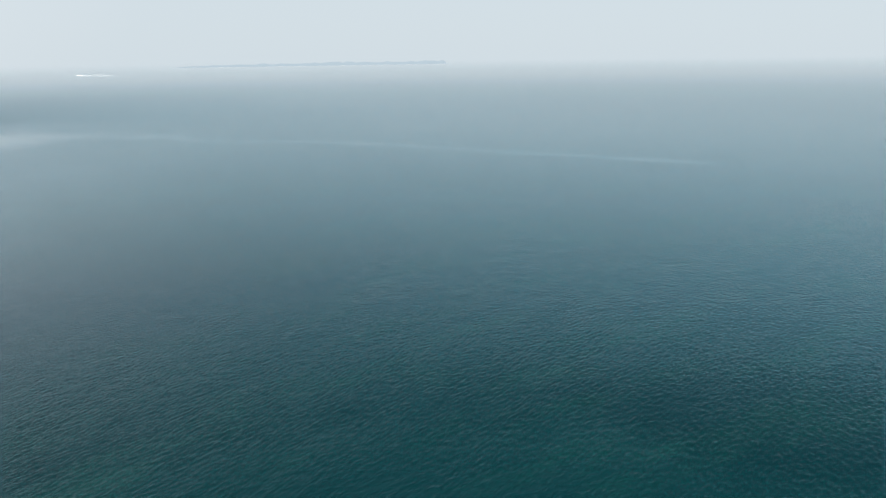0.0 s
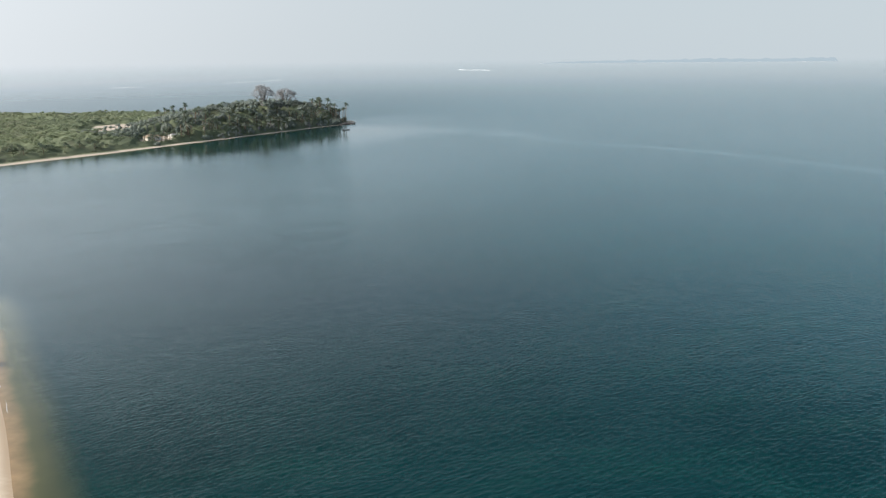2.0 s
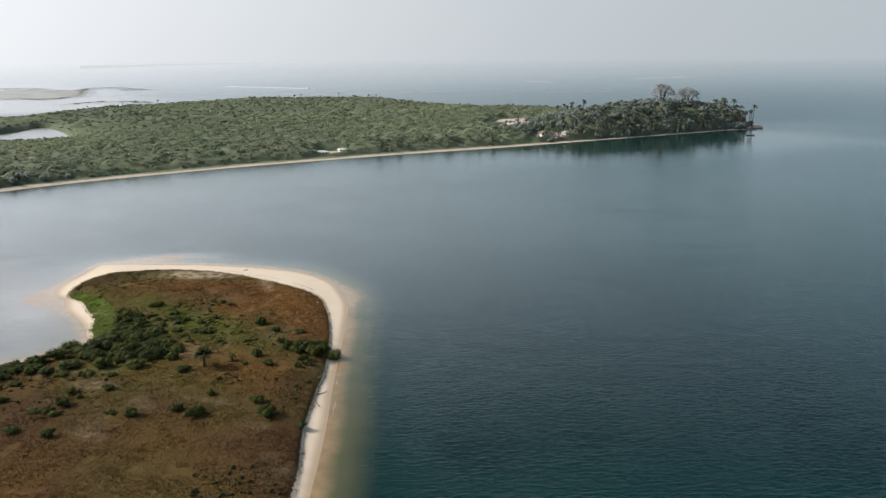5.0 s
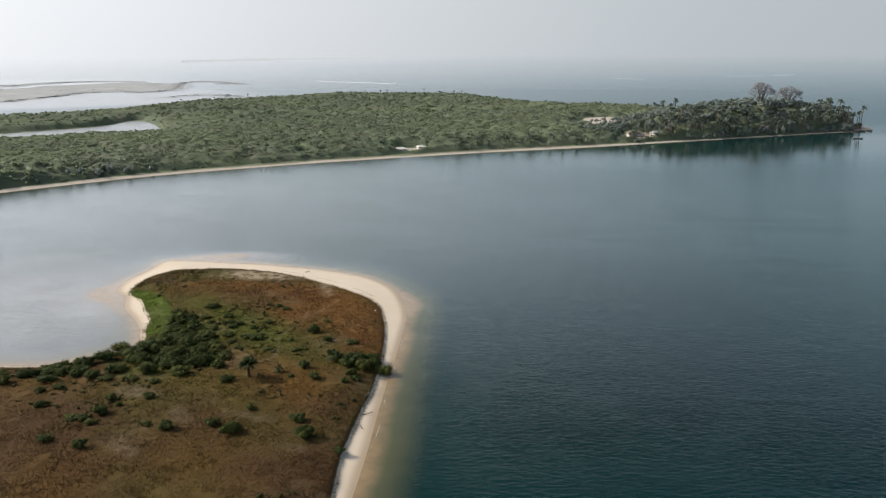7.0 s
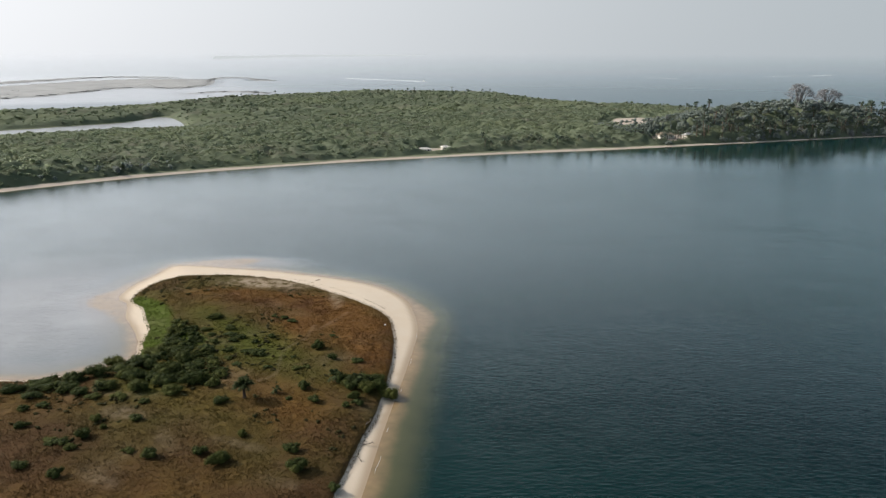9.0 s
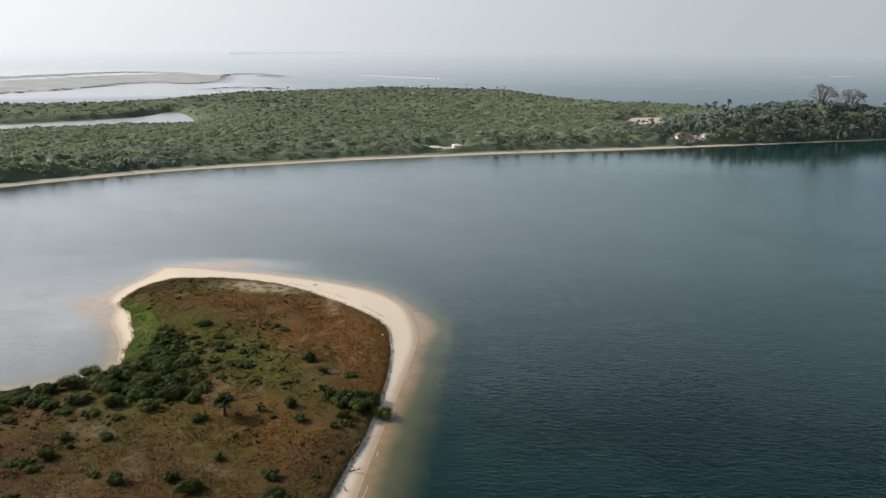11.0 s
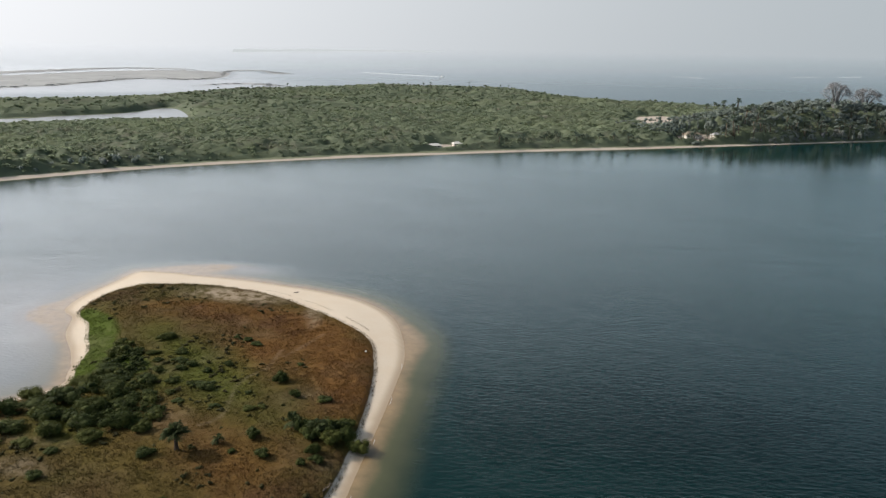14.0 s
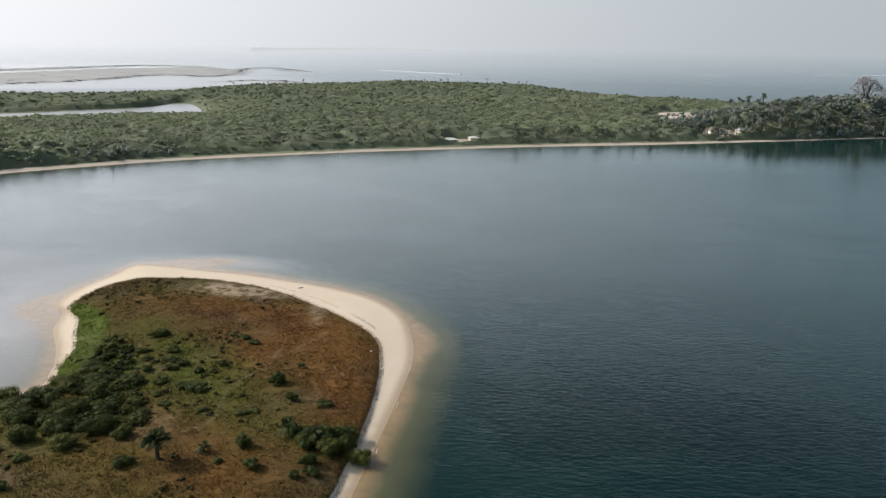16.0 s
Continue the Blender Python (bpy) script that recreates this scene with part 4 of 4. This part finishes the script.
LOW = [(-121.9, 91.5, 2.4), (-162.9, 109.5, 2.8), (-163.9, 99.5, 1.8), (-163.9, 97.5, 2.4), (-183.9, 97.5, 2.4), (-174.9, 92.5, 3.6), (-176.9, 90.5, 2.6),
       (-169.9, 98.5, 1.6), (-201.9, 88.5, 3.8), (-192.9, 90.5, 3.4), (-188.9, 89.5, 3), (-185.9, 91.5, 2.6), (-150.9, 56.5, 3.2), (-148.9, 57.5, 2.6),
       (-152.9, 54.5, 2.4), (-159.9, 103.5, 1.5), (-178.9, 109.5, 1.6), (-170.9, 87.5, 1.8), (-194.9, 85.5, 2.6), (-190.9, 86, 2.2), (-198.9, 79.5, 2.8),
       (-184.9, 89.5, 2.4), (-179.9, 87.5, 2.8), (-174.9, 86.5, 2.4), (-168.9, 84.5, 2.6), (-164.9, 65.5, 2.8), (-160.9, 69.5, 2.4), (-166.9, 61.5, 2.6),
       (-203.9, 80.5, 2.4), (-181.9, 93.5, 2.2), (-166.9, 92.5, 1.6), (-194.9, 103.1, 2.6), (-191.9, 104.1, 2.4), (-196.9, 101.3, 2), (-151.5, 92.7, 1.7),
       (-151.9, 54.8, 2)]
SHORE = [(-155.2, 103.4, 3.4), (-153.7, 105, 4.2), (-152.7, 106.8, 4.2), (-153, 109, 3.4), (-150.1, 109.4, 3.6), (-147.4, 110.3, 3.4), (-149.4, 106.6, 3.6), (-151.2, 104.3, 3.2),
         (-147.4, 103.4, 2.4), (-144.7, 101.1, 2.0), (-144.9, 103.2, 2.2)]
THICKET = [(-197.4, 78.6, 3.6), (-189.9, 77.5, 5.0), (-184.9, 73.5, 5.4), (-182.9, 78.5, 5), (-177.9, 78.5, 5.4), (-178.9, 71.5, 5.8),
           (-172.9, 74.5, 5.6), (-171.9, 79.5, 4.8), (-165.9, 78.5, 5), (-167.9, 73.5, 5.4), (-176.9, 66.5, 5.6), (-177.9, 62.5, 5), (-171.9, 68.5, 5.4),
           (-166.9, 69, 4.8), (-170.9, 63.5, 5), (-177.4, 58.5, 4.4), (-173.9, 57.5, 4.2), (-175.9, 53.5, 4.4), (-176.9, 48.5, 4.2), (-162.9, 74.5, 4.2),
           (-162.9, 81.5, 3.4), (-181.9, 66, 4.8), (-181.4, 69.8, 4.2), (-185.9, 85.5, 2.8), (-174.9, 83.5, 3.2), (-181.9, 83.5, 3.4),
           (-169.9, 59.5, 3.6), (-178.9, 43.5, 4), (-181.9, 37.5, 4.2), (-174.9, 44.5, 3.6), (-171.9, 51.5, 3)]
place_shrubs([shrub(k) for k in range(5)], SINGLE, "rounded dark green shrub in the dry grass", "shrubs of the headland", 1.0)
place_shrubs([shrub(k) for k in range(5)], LOW, "low spreading olive-green bush in the grass", "low bushes of the headland", 0.65)
place_shrubs([shrub(k) for k in range(5)], SHORE, "dense dark bush overhanging the beach", "bushes at the beach's edge", 1.15)
place_shrubs([shrub(k) for k in range(5)], THICKET, "dense tangled green thicket bush by the bay", "bushes of the thicket", 0.85)

date = palm(81, 2.5, 2.7, 54, 10, 0.02, 0, True, 0.25)
date.matrix_basis = pose(-154.8, 85.6, float(headland_height(np.array([-154.8]), np.array([85.6]))[0][0]), 0, 0, 40)
tagged(date, "young stout palm with a shaggy round crown", "palm tree")
for k, (x, y, s, h) in enumerate([(-154.8, 91.4, 0.75, 0.7), (-155.6, 102.6, 1.2, 1.2), (-152.6, 105.6, 1.2, 1.5), (-170, 62.5, 1.0, 0.8), (-178, 69.5, 1.1, 1.4)]):
    small = palm(90 + k, h, 1.7 * s, 20, 7, 0.03, 2, True)
    small.matrix_basis = pose(x, y, float(headland_height(np.array([x], float), np.array([y], float))[0][0]), 0, 0, 70 * k)
    tagged(small, "small bushy palm with arching fronds", "palm tree", "small palms of the headland")


def grass_material():
    g = Mat("dry_grass", 0.8, 0.1)
    rust, lush, bare = g.attr("rust"), g.attr("green"), g.attr("bare")
    r = g.island()
    olive = g.mix(r, (0.073, 0.050, 0.012), (0.112, 0.081, 0.020))
    rusty = g.mix(r, (0.106, 0.048, 0.011), (0.156, 0.077, 0.019))
    blade = g.mix(rust, olive, rusty)
    blade = g.mix(g.ramp(g.noise(0.07, 4, 0.65), 0.47, 0.62, 0, 0.5), blade, g.mix(r, (0.070, 0.034, 0.016), (0.108, 0.054, 0.025)))
    blade = g.mix(g.math("MULTIPLY", g.attr("brown"), 0.7), blade, g.mix(r, (0.047, 0.0225, 0.009), (0.074, 0.037, 0.014)))
    blade = g.mix(lush, blade, g.mix(r, (0.050, 0.075, 0.006), (0.082, 0.112, 0.010)))
    g.color(g.mix(g.math("MULTIPLY", bare, 0.7), blade, (0.36, 0.29, 0.19)))
    return g.m


GRASS = grass_material()
m = 145000
x, y = rng.uniform(-246, -104, m), rng.uniform(38, 128, m)
t = off_line(x, y, TURF)
rust, lush, bare, brown = turf_masks(x, y)
ok = (t > -0.6) & (rng.random(m) > bare * 0.8) & (value_noise(x, y, 2.3) > 0.12)
x, y, rust, lush, bare, brown = x[ok], y[ok], rust[ok], lush[ok], bare[ok], brown[ok]
z = headland_height(x, y)[0]
m, blades = len(x), 4
a = rng.uniform(0, 6.28, (m, blades))
tall = rng.uniform(0.10, 0.24, (m, blades)) * (0.6 + 0.9 * value_noise(x, y, 3.1))[:, None]
bend = tall * rng.uniform(0.5, 1.5, (m, blades))
wide = rng.uniform(0.03, 0.07, (m, blades))
px = x[:, None] + rng.uniform(-0.3, 0.3, (m, blades))
py = y[:, None] + rng.uniform(-0.3, 0.3, (m, blades))
pz = z[:, None] - 0.04 + 0 * a
c, s = np.cos(a), np.sin(a)
tri = np.stack([np.stack([px - s * wide, py + c * wide, pz], -1), np.stack([px + s * wide, py - c * wide, pz], -1),
                np.stack([px + c * bend, py + s * bend, pz + tall], -1)], 2).reshape(-1, 3)
spread = lambda q: np.repeat(q, blades * 3)
grass = new("grass", sheet("grass", tri, np.arange(len(tri)).reshape(-1, 3), GRASS, rust=spread(rust), green=spread(lush), bare=spread(bare), brown=spread(brown)))
tagged(grass, "tufts of rust-brown and olive dry grass", "grass", kind="stuff")

# low scrub and tussocks, thicker in some parts of the turf
SCRUB = leaf_material("scrub", (0.055, 0.056, 0.020), (0.092, 0.090, 0.034), (0.110, 0.084, 0.038), 0.12)
m = 3200
x, y = rng.uniform(-244, -104, m), rng.uniform(38, 127, m)
masks = turf_masks(x, y)
ok = (off_line(x, y, TURF) > 1.0) & (masks[2] < 0.25) & (rough_noise(x + 40, y + 10, 17) - 0.3 * masks[0] > rng.uniform(0.42, 0.66, m))
x, y = x[ok], y[ok]
m = len(x)
r = rng.uniform(0.22, 0.72, m) ** 1.35
scattered("scrub", SCRUB, np.stack([x, y, headland_height(x, y)[0] - 0.05, r * rng.uniform(0.9, 1.5, m), r * rng.uniform(0.6, 1.1, m), rng.uniform(0, 6.28, m), rng.integers(0, 6, m)], 1),
          FAR_CROWNS, "low olive-brown scrub scattered through the grass", "scrub")

# the leafy floor of the thicket, where bushes grow into one another
TANGLE = spline([(-182, 64), (-185, 71), (-188, 75), (-195, 78), (-200, 79), (-201, 81), (-196, 83), (-189, 83), (-184, 84), (-178, 83), (-168, 84), (-163, 79), (-165, 72), (-168, 64), (-173, 56), (-179, 50)], True)
m = 1100
x, y = rng.uniform(-208, -162, m), rng.uniform(48, 95, m)
ok = (off_line(x, y, TANGLE) > -0.5) & (off_line(x, y, TURF) > 0.8) & (rough_noise(x, y + 30, 9) > 0.40)
x, y = x[ok], y[ok]
m = len(x)
r = rng.uniform(0.6, 1.7, m)
BRUSH = [clump_arrays(rng, 7, 210, 0.10, 0.75, 0.66) for _ in range(6)]
scattered("brush", SHRUB, np.stack([x, y, headland_height(x, y)[0] - 0.1, r, r * rng.uniform(0.6, 1.0, m), rng.uniform(0, 6.28, m), rng.integers(0, 6, m)], 1),
          BRUSH, "tangled dark green brush between the thicket's bushes", "brush")

# a line of dry weed left by the high tide on the upper beach
WRACK = plain_material("dry_weed", (0.12, 0.09, 0.06), (0.22, 0.17, 0.12), 4.0)
line = spline([(-231, 111), (-222, 117), (-210, 122.5), (-199, 126.0), (-192, 127.6)], False, 40)
p = np.repeat(line, 6, 0) + rng.normal(0, 0.2, (len(line) * 6, 2))
p = p[rough_noise(p[:, 0], p[:, 1], 5) > 0.46]
m = len(p)
r = rng.uniform(0.03, 0.085, m)
scattered("wrack", WRACK, np.stack([p[:, 0], p[:, 1], headland_height(p[:, 0], p[:, 1])[0] - 0.01, r, r * 0.5, rng.uniform(0, 6.28, m), rng.integers(0, 6, m)], 1),
          WOOD_CROWNS, "dark line of dry weed along the upper beach", "seaweed")

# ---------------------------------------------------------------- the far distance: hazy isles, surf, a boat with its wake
def glowing_distance(name, color):
    """The far distance: it glows in the haze's colour instead of taking light."""
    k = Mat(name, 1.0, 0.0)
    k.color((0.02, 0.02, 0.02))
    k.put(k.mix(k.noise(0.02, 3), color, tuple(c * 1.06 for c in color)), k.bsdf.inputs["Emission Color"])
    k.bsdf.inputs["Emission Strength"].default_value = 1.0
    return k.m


# haze before the isles, put in as emission
GLOW_HAZY = glowing_distance("haze_glow_shore", (0.28, 0.35, 0.40))
GLOW_PALE = glowing_distance("haze_glow_coast", (0.58, 0.61, 0.62))
# sand greyed for the haze in its base colour
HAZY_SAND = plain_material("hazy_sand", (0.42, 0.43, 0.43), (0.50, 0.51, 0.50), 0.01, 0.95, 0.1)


def far_shore(name, points, tall, deep, label, trees, sand):
    """A long low wooded shore, folded into the distance: sand at its foot and uneven treetops."""
    line = spline(points, False, 40)
    n = len(line)
    away = line - np.array(FOLD_EYE[:2])
    away /= np.linalg.norm(away, axis=1)[:, None]
    s = np.linspace(0, 1, n)
    top = tall * (0.35 + 0.65 * smooth(s, 0, 0.6)) * (0.75 + 0.5 * value_noise(s * 900, s * 0, 14)) * smooth(s, 0, 0.05) * smooth(1 - s, 0, 0.02)
    ends = smooth(s, 0, 0.15) * smooth(1 - s, 0, 0.02)
    rows = [(0, 0.0), (6, 0.4), (7, 0.4 * ends), (20, (1.0 + top * 0.8) * ends), (60, (1.0 + top) * ends), (deep, (1.0 + top * 0.9) * ends), (deep + 40, 0 * top)]
    root = new(name)
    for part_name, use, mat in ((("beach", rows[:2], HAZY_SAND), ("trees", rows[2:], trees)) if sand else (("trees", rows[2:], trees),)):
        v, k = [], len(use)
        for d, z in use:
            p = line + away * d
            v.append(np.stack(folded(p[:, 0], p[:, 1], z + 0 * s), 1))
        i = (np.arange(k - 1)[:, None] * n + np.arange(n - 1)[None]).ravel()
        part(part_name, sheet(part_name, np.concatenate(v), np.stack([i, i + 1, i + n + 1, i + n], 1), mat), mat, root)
    return tagged(root, label, "island", "isles on the horizon", "structure")


far_shore("isle", [(-2120, 6180), (-1700, 6330), (-1100, 6600), (-500, 6800), (90, 6950)], 26, 260, "hazy low wooded isle far out at sea", GLOW_HAZY, True)
far_shore("isle", [(-7100, 3300), (-6700, 2600), (-6200, 1900), (-5500, 1300), (-5000, 900)], 13, 300, "pale hazy coast on the horizon", GLOW_PALE, False)


def foam_strip(name, points, width, label, category, kind=""):
    """A ragged strip of white water lying on the sea."""
    line = spline(points, False, 14)
    n = len(line)
    d = np.gradient(line, axis=0)
    side = np.stack([-d[:, 1], d[:, 0]], 1) / np.linalg.norm(d, axis=1)[:, None]
    s = np.linspace(0, 1, n)
    rg = np.random.default_rng(n)
    wd = (width * np.sqrt(np.clip(np.sin(np.pi * np.clip(s, 0.01, 0.99)), 0, 1)) * rg.uniform(0.4, 1.0, n))[:, None]
    a, b, c = line - side * wd, line + side * wd * 0, line + side * wd
    v = np.concatenate([np.stack(folded(q[:, 0], q[:, 1], np.full(n, h)), 1) for q, h in ((a, 0.03), (b, min(0.45, 0.04 + width * 0.2)), (c, 0.03))])
    i = np.r_[np.arange(n - 1), n + np.arange(n - 1)]
    ob = new(name, sheet(name, v, np.stack([i, i + 1, i + n + 1, i + n], 1), FOAM))
    return tagged(ob, label, category, "breakers on the shoals", kind)


for pts, wd in (([(-1640, 3560), (-1560, 3420), (-1480, 3330), (-1340, 3240)], 20), ([(-1560, 3540), (-1480, 3440), (-1420, 3380)], 8),
                ([(-1375, 1560), (-1388, 1640), (-1400, 1720)], 0.8), ([(-1378, 1720), (-1385, 1770), (-1390, 1820)], 1.8), ([(-1420, 1250), (-1390, 1275), (-1330, 1260)], 0.8)):
    foam_strip("breaker", pts, wd, "thin line of white surf breaking on a shoal", "surf")
wake = foam_strip("wake", [(-1640, 610), (-1560, 640), (-1490, 672), (-1420, 690)], 2.0, "long white wake trailing behind a small boat", "wake")
wake["group"] = "boat and its wake"


def hull_mesh(length, beam, high, rise=0.5):
    """An open wooden hull with raised bow and stern."""
    bm = bmesh.new()
    n, rows = 12, []
    for i in range(n + 1):
        t = i / n * 2 - 1
        wd = beam / 2 * (1 - abs(t) ** 2.6)
        up = rise * abs(t) ** 3
        rows.append([bm.verts.new(p) for p in ((t * length / 2, -wd, high + up), (t * length / 2 * 0.94, -wd * 0.65, up * 0.6), (t * length / 2 * 0.9, 0, -0.15 + up * 0.5),
                                               (t * length / 2 * 0.94, wd * 0.65, up * 0.6), (t * length / 2, wd, high + up), (t * length / 2, wd * 0.86, high + up),
                                               (t * length / 2 * 0.9, 0, 0.12 + up * 0.5), (t * length / 2, -wd * 0.86, high + up))])
    for a, b in zip(rows, rows[1:]):
        for k in range(8):
            bm.faces.new((a[k], b[k], b[(k + 1) % 8], a[(k + 1) % 8]))
    return bm


def boat(x, y, z, turn, length, mat, label, roofed=False):
    root = new("boat")
    root.matrix_basis = pose(x, y, z, 0, 0, turn)
    part("hull", hull_mesh(length, length * 0.2, length * 0.07), mat, root)
    for k in (-0.22, 0.02, 0.26):
        bm = bmesh.new()
        bmesh.ops.create_cube(bm, size=1, matrix=Matrix.Translation((k * length, 0, length * 0.06)) @ Matrix.Diagonal((0.3, length * 0.17, 0.05, 1)))
        part("thwart", bm, DARK_WOOD, root)
    if roofed:
        bm = bmesh.new()
        bmesh.ops.create_cube(bm, size=1, matrix=Matrix.Translation((-0.05 * length, 0, length * 0.16)) @ Matrix.Diagonal((length * 0.3, length * 0.16, length * 0.12, 1)))
        bmesh.ops.bevel(bm, geom=bm.edges[:], offset=0.15, segments=2, affect="EDGES")
        part("cabin", bm, WHITE_HULL, root)
    return tagged(root, label, "boat")


boat(-1412, 693, 0.0, 14, 12, WHITE_HULL, "small white motor boat drawing a wake", True)
boat(-397.5, 631, 0.0, 27, 12, HULL, "long dark wooden canoe moored off the point")
boat(-366, 577, 0.0, 52, 7, HULL, "dark wooden canoe lying on still water")
boat(-396, 622, 0.05, 60, 11, HULL, "dark wooden canoe drawn up on the point's beach")


# ---------------------------------------------------------------- houses among the trees
def hut(x, y, turn, long, wide, wall, roof, roof_mat, wall_mat, label, lift=0.0):
    """A small house: four walls with a door and windows, a hipped roof with eaves."""
    root = new("hut")
    root.matrix_basis = pose(x, y, float(island_height(np.array([x], float), np.array([y], float))[0][0]) + lift - 0.2, 0, 0, turn)
    for sx, sy, lx, ly in ((0, -wide / 2, long, 0.2), (0, wide / 2, long, 0.2), (-long / 2 + 0.1, 0, 0.2, wide - 0.2), (long / 2 - 0.1, 0, 0.2, wide - 0.2)):
        bm = bmesh.new()
        bmesh.ops.create_cube(bm, size=1, matrix=Matrix.Translation((sx, sy, wall / 2)) @ Matrix.Diagonal((lx, ly, wall, 1)))
        part("wall", bm, wall_mat, root)
    bm = bmesh.new()
    e, r = 0.7, long * 0.28
    lo = [bm.verts.new(p) for p in ((-long / 2 - e, -wide / 2 - e, wall - 0.15), (long / 2 + e, -wide / 2 - e, wall - 0.15), (long / 2 + e, wide / 2 + e, wall - 0.15), (-long / 2 - e, wide / 2 + e, wall - 0.15))]
    a, b = bm.verts.new((-r, 0, wall + roof)), bm.verts.new((r, 0, wall + roof))
    for f in ((lo[0], lo[1], b, a), (lo[1], lo[2], b), (lo[2], lo[3], a, b), (lo[3], lo[0], a)):
        bm.faces.new(f)
    bm.faces.new(lo[::-1])
    top = part("roof", bm, roof_mat, root)
    part("ridge", tube(bmesh.new(), [(-r, 0, wall + roof), (0, 0, wall + roof + 0.02), (r, 0, wall + roof)], [0.12, 0.12, 0.12], 6), roof_mat, top)
    for name, px, pw, pz, ph in (("door", 0, 0.9, 1.0, 2.0), ("window", -long * 0.3, 0.9, 1.5, 0.9), ("window", long * 0.3, 0.9, 1.5, 0.9)):
        for sgn in (-1, 1):
            bm = bmesh.new()
            bmesh.ops.create_cube(bm, size=1, matrix=Matrix.Translation((px, sgn * (wide / 2 + 0.1), pz)) @ Matrix.Diagonal((pw, 0.06, ph, 1)))
            leaf = part(name, bm, DARK_WOOD, root)
            bm = bmesh.new()
            for qx, qz, lx, lz in ((-pw / 2, 0, 0.08, ph + 0.16), (pw / 2, 0, 0.08, ph + 0.16), (0, ph / 2, pw + 0.16, 0.08)):
                bmesh.ops.create_cube(bm, size=1, matrix=Matrix.Translation((px + qx, sgn * (wide / 2 + 0.12), pz + qz)) @ Matrix.Diagonal((lx, 0.1, lz, 1)))
            part("frame", bm, PLASTER, leaf, "pale painted frame")
    return tagged(root, label, "house")


hut(-443, 436, 80, 11, 6, 2.6, 1.8, THATCH, PLASTER, "long pale-roofed house behind the far beach")
hut(-437, 451, 85, 5, 4.5, 2.6, 1.6, TIN, PLASTER, "small white-walled hut at the beach")
hut(-452, 256, 80, 7, 4, 2.2, 0.9, PLASTER, PLASTER, "low white flat-roofed house by the far beach")
hut(-456, 272, 85, 4.5, 3.5, 2.0, 0.8, PLASTER, PLASTER, "small white outbuilding by the far beach")
for x, y in ((-698, 379), (-630, 360), (-629, 392), (-608, 418), (-588, 443), (-672, 402)):
    ob = hut(x, y, (x * 7) % 90, 6, 4.5, 3.0, 1.8, THATCH, PLASTER, "weathered thatched village house among the trees", 0.6)
    ob["group"] = "village houses"


# ---------------------------------------------------------------- on the beach of the headland
def branch(x, y, turn, size, seed):
    """A dead branch washed up: a bent stem with forked twigs."""
    rnd = random.Random(seed)
    root = new("dead_branch")
    root.matrix_basis = pose(x, y, float(headland_height(np.array([x], float), np.array([y], float))[0][0]) + 0.02, 0, 0, turn)
    part("stem", tube(bmesh.new(), [(-size, 0, 0.03), (-size * 0.3, 0.1, 0.15), (size * 0.5, -0.05, 0.3), (size, 0.15, 0.65)], [0.10, 0.09, 0.06, 0.02], 6), DRIFT, root)
    for k in range(9):
        t = rnd.uniform(-0.4, 1)
        p = Vector((t * size, 0, 0.15 + 0.25 * max(t, 0)))
        d = Vector((rnd.uniform(-0.2, 0.8), rnd.uniform(-1, 1), rnd.uniform(0.1, 1.0))).normalized() * size * rnd.uniform(0.35, 0.7)
        part("twig", tube(bmesh.new(), [p, p + d * 0.5 + Vector((0, 0, 0.05)), p + d], [0.045, 0.03, 0.012], 5), DRIFT, root)
    return tagged(root, "dead grey branch lying on the pale beach", "driftwood", "driftwood on the beach")


branch(-138.6, 102.9, 120, 1.0, 1)
branch(-132.6, 100.4, 70, 0.9, 2)
branch(-128.5, 97.8, 200, 0.35, 3)
branch(-222.5, 119.5, 30, 0.8, 4)

crate = new("crate")
crate.matrix_basis = pose(-181.0, 122.8, float(headland_height(np.array([-181.0]), np.array([122.8]))[0][0]) + 0.15, 0, 0, 20)
bm = bmesh.new()
bmesh.ops.create_cube(bm, size=1, matrix=Matrix.Diagonal((0.34, 0.24, 0.22, 1)))
bmesh.ops.bevel(bm, geom=bm.edges[:], offset=0.05, segments=2, affect="EDGES")
part("body", bm, WHITE_HULL, crate)
tagged(crate, "small white box lying in the rusty grass", "box")

# the swash: thin broken lines of foam where ripples meet the sand
swash_line = spline([(-205, 135.2), (-190, 132.9), (-181.6, 130.2), (-175, 127.9), (-164, 122.1), (-150, 113.9), (-138, 106.4), (-124.3, 98.6), (-110, 90.0)], False, 24)
rnd = random.Random(77)
for a, b in ((46, 62), (72, 80), (98, 106), (120, 126), (146, 152), (160, 170)):
    pts = [tuple(swash_line[q] + (rnd.uniform(-0.15, 0.15), rnd.uniform(-0.15, 0.15))) for q in range(a, b, 3)]
    strip = foam_strip("swash", pts, 0.025, "thin broken line of foam along the beach", "foam")
    strip["group"] = "swash lines of the headland"
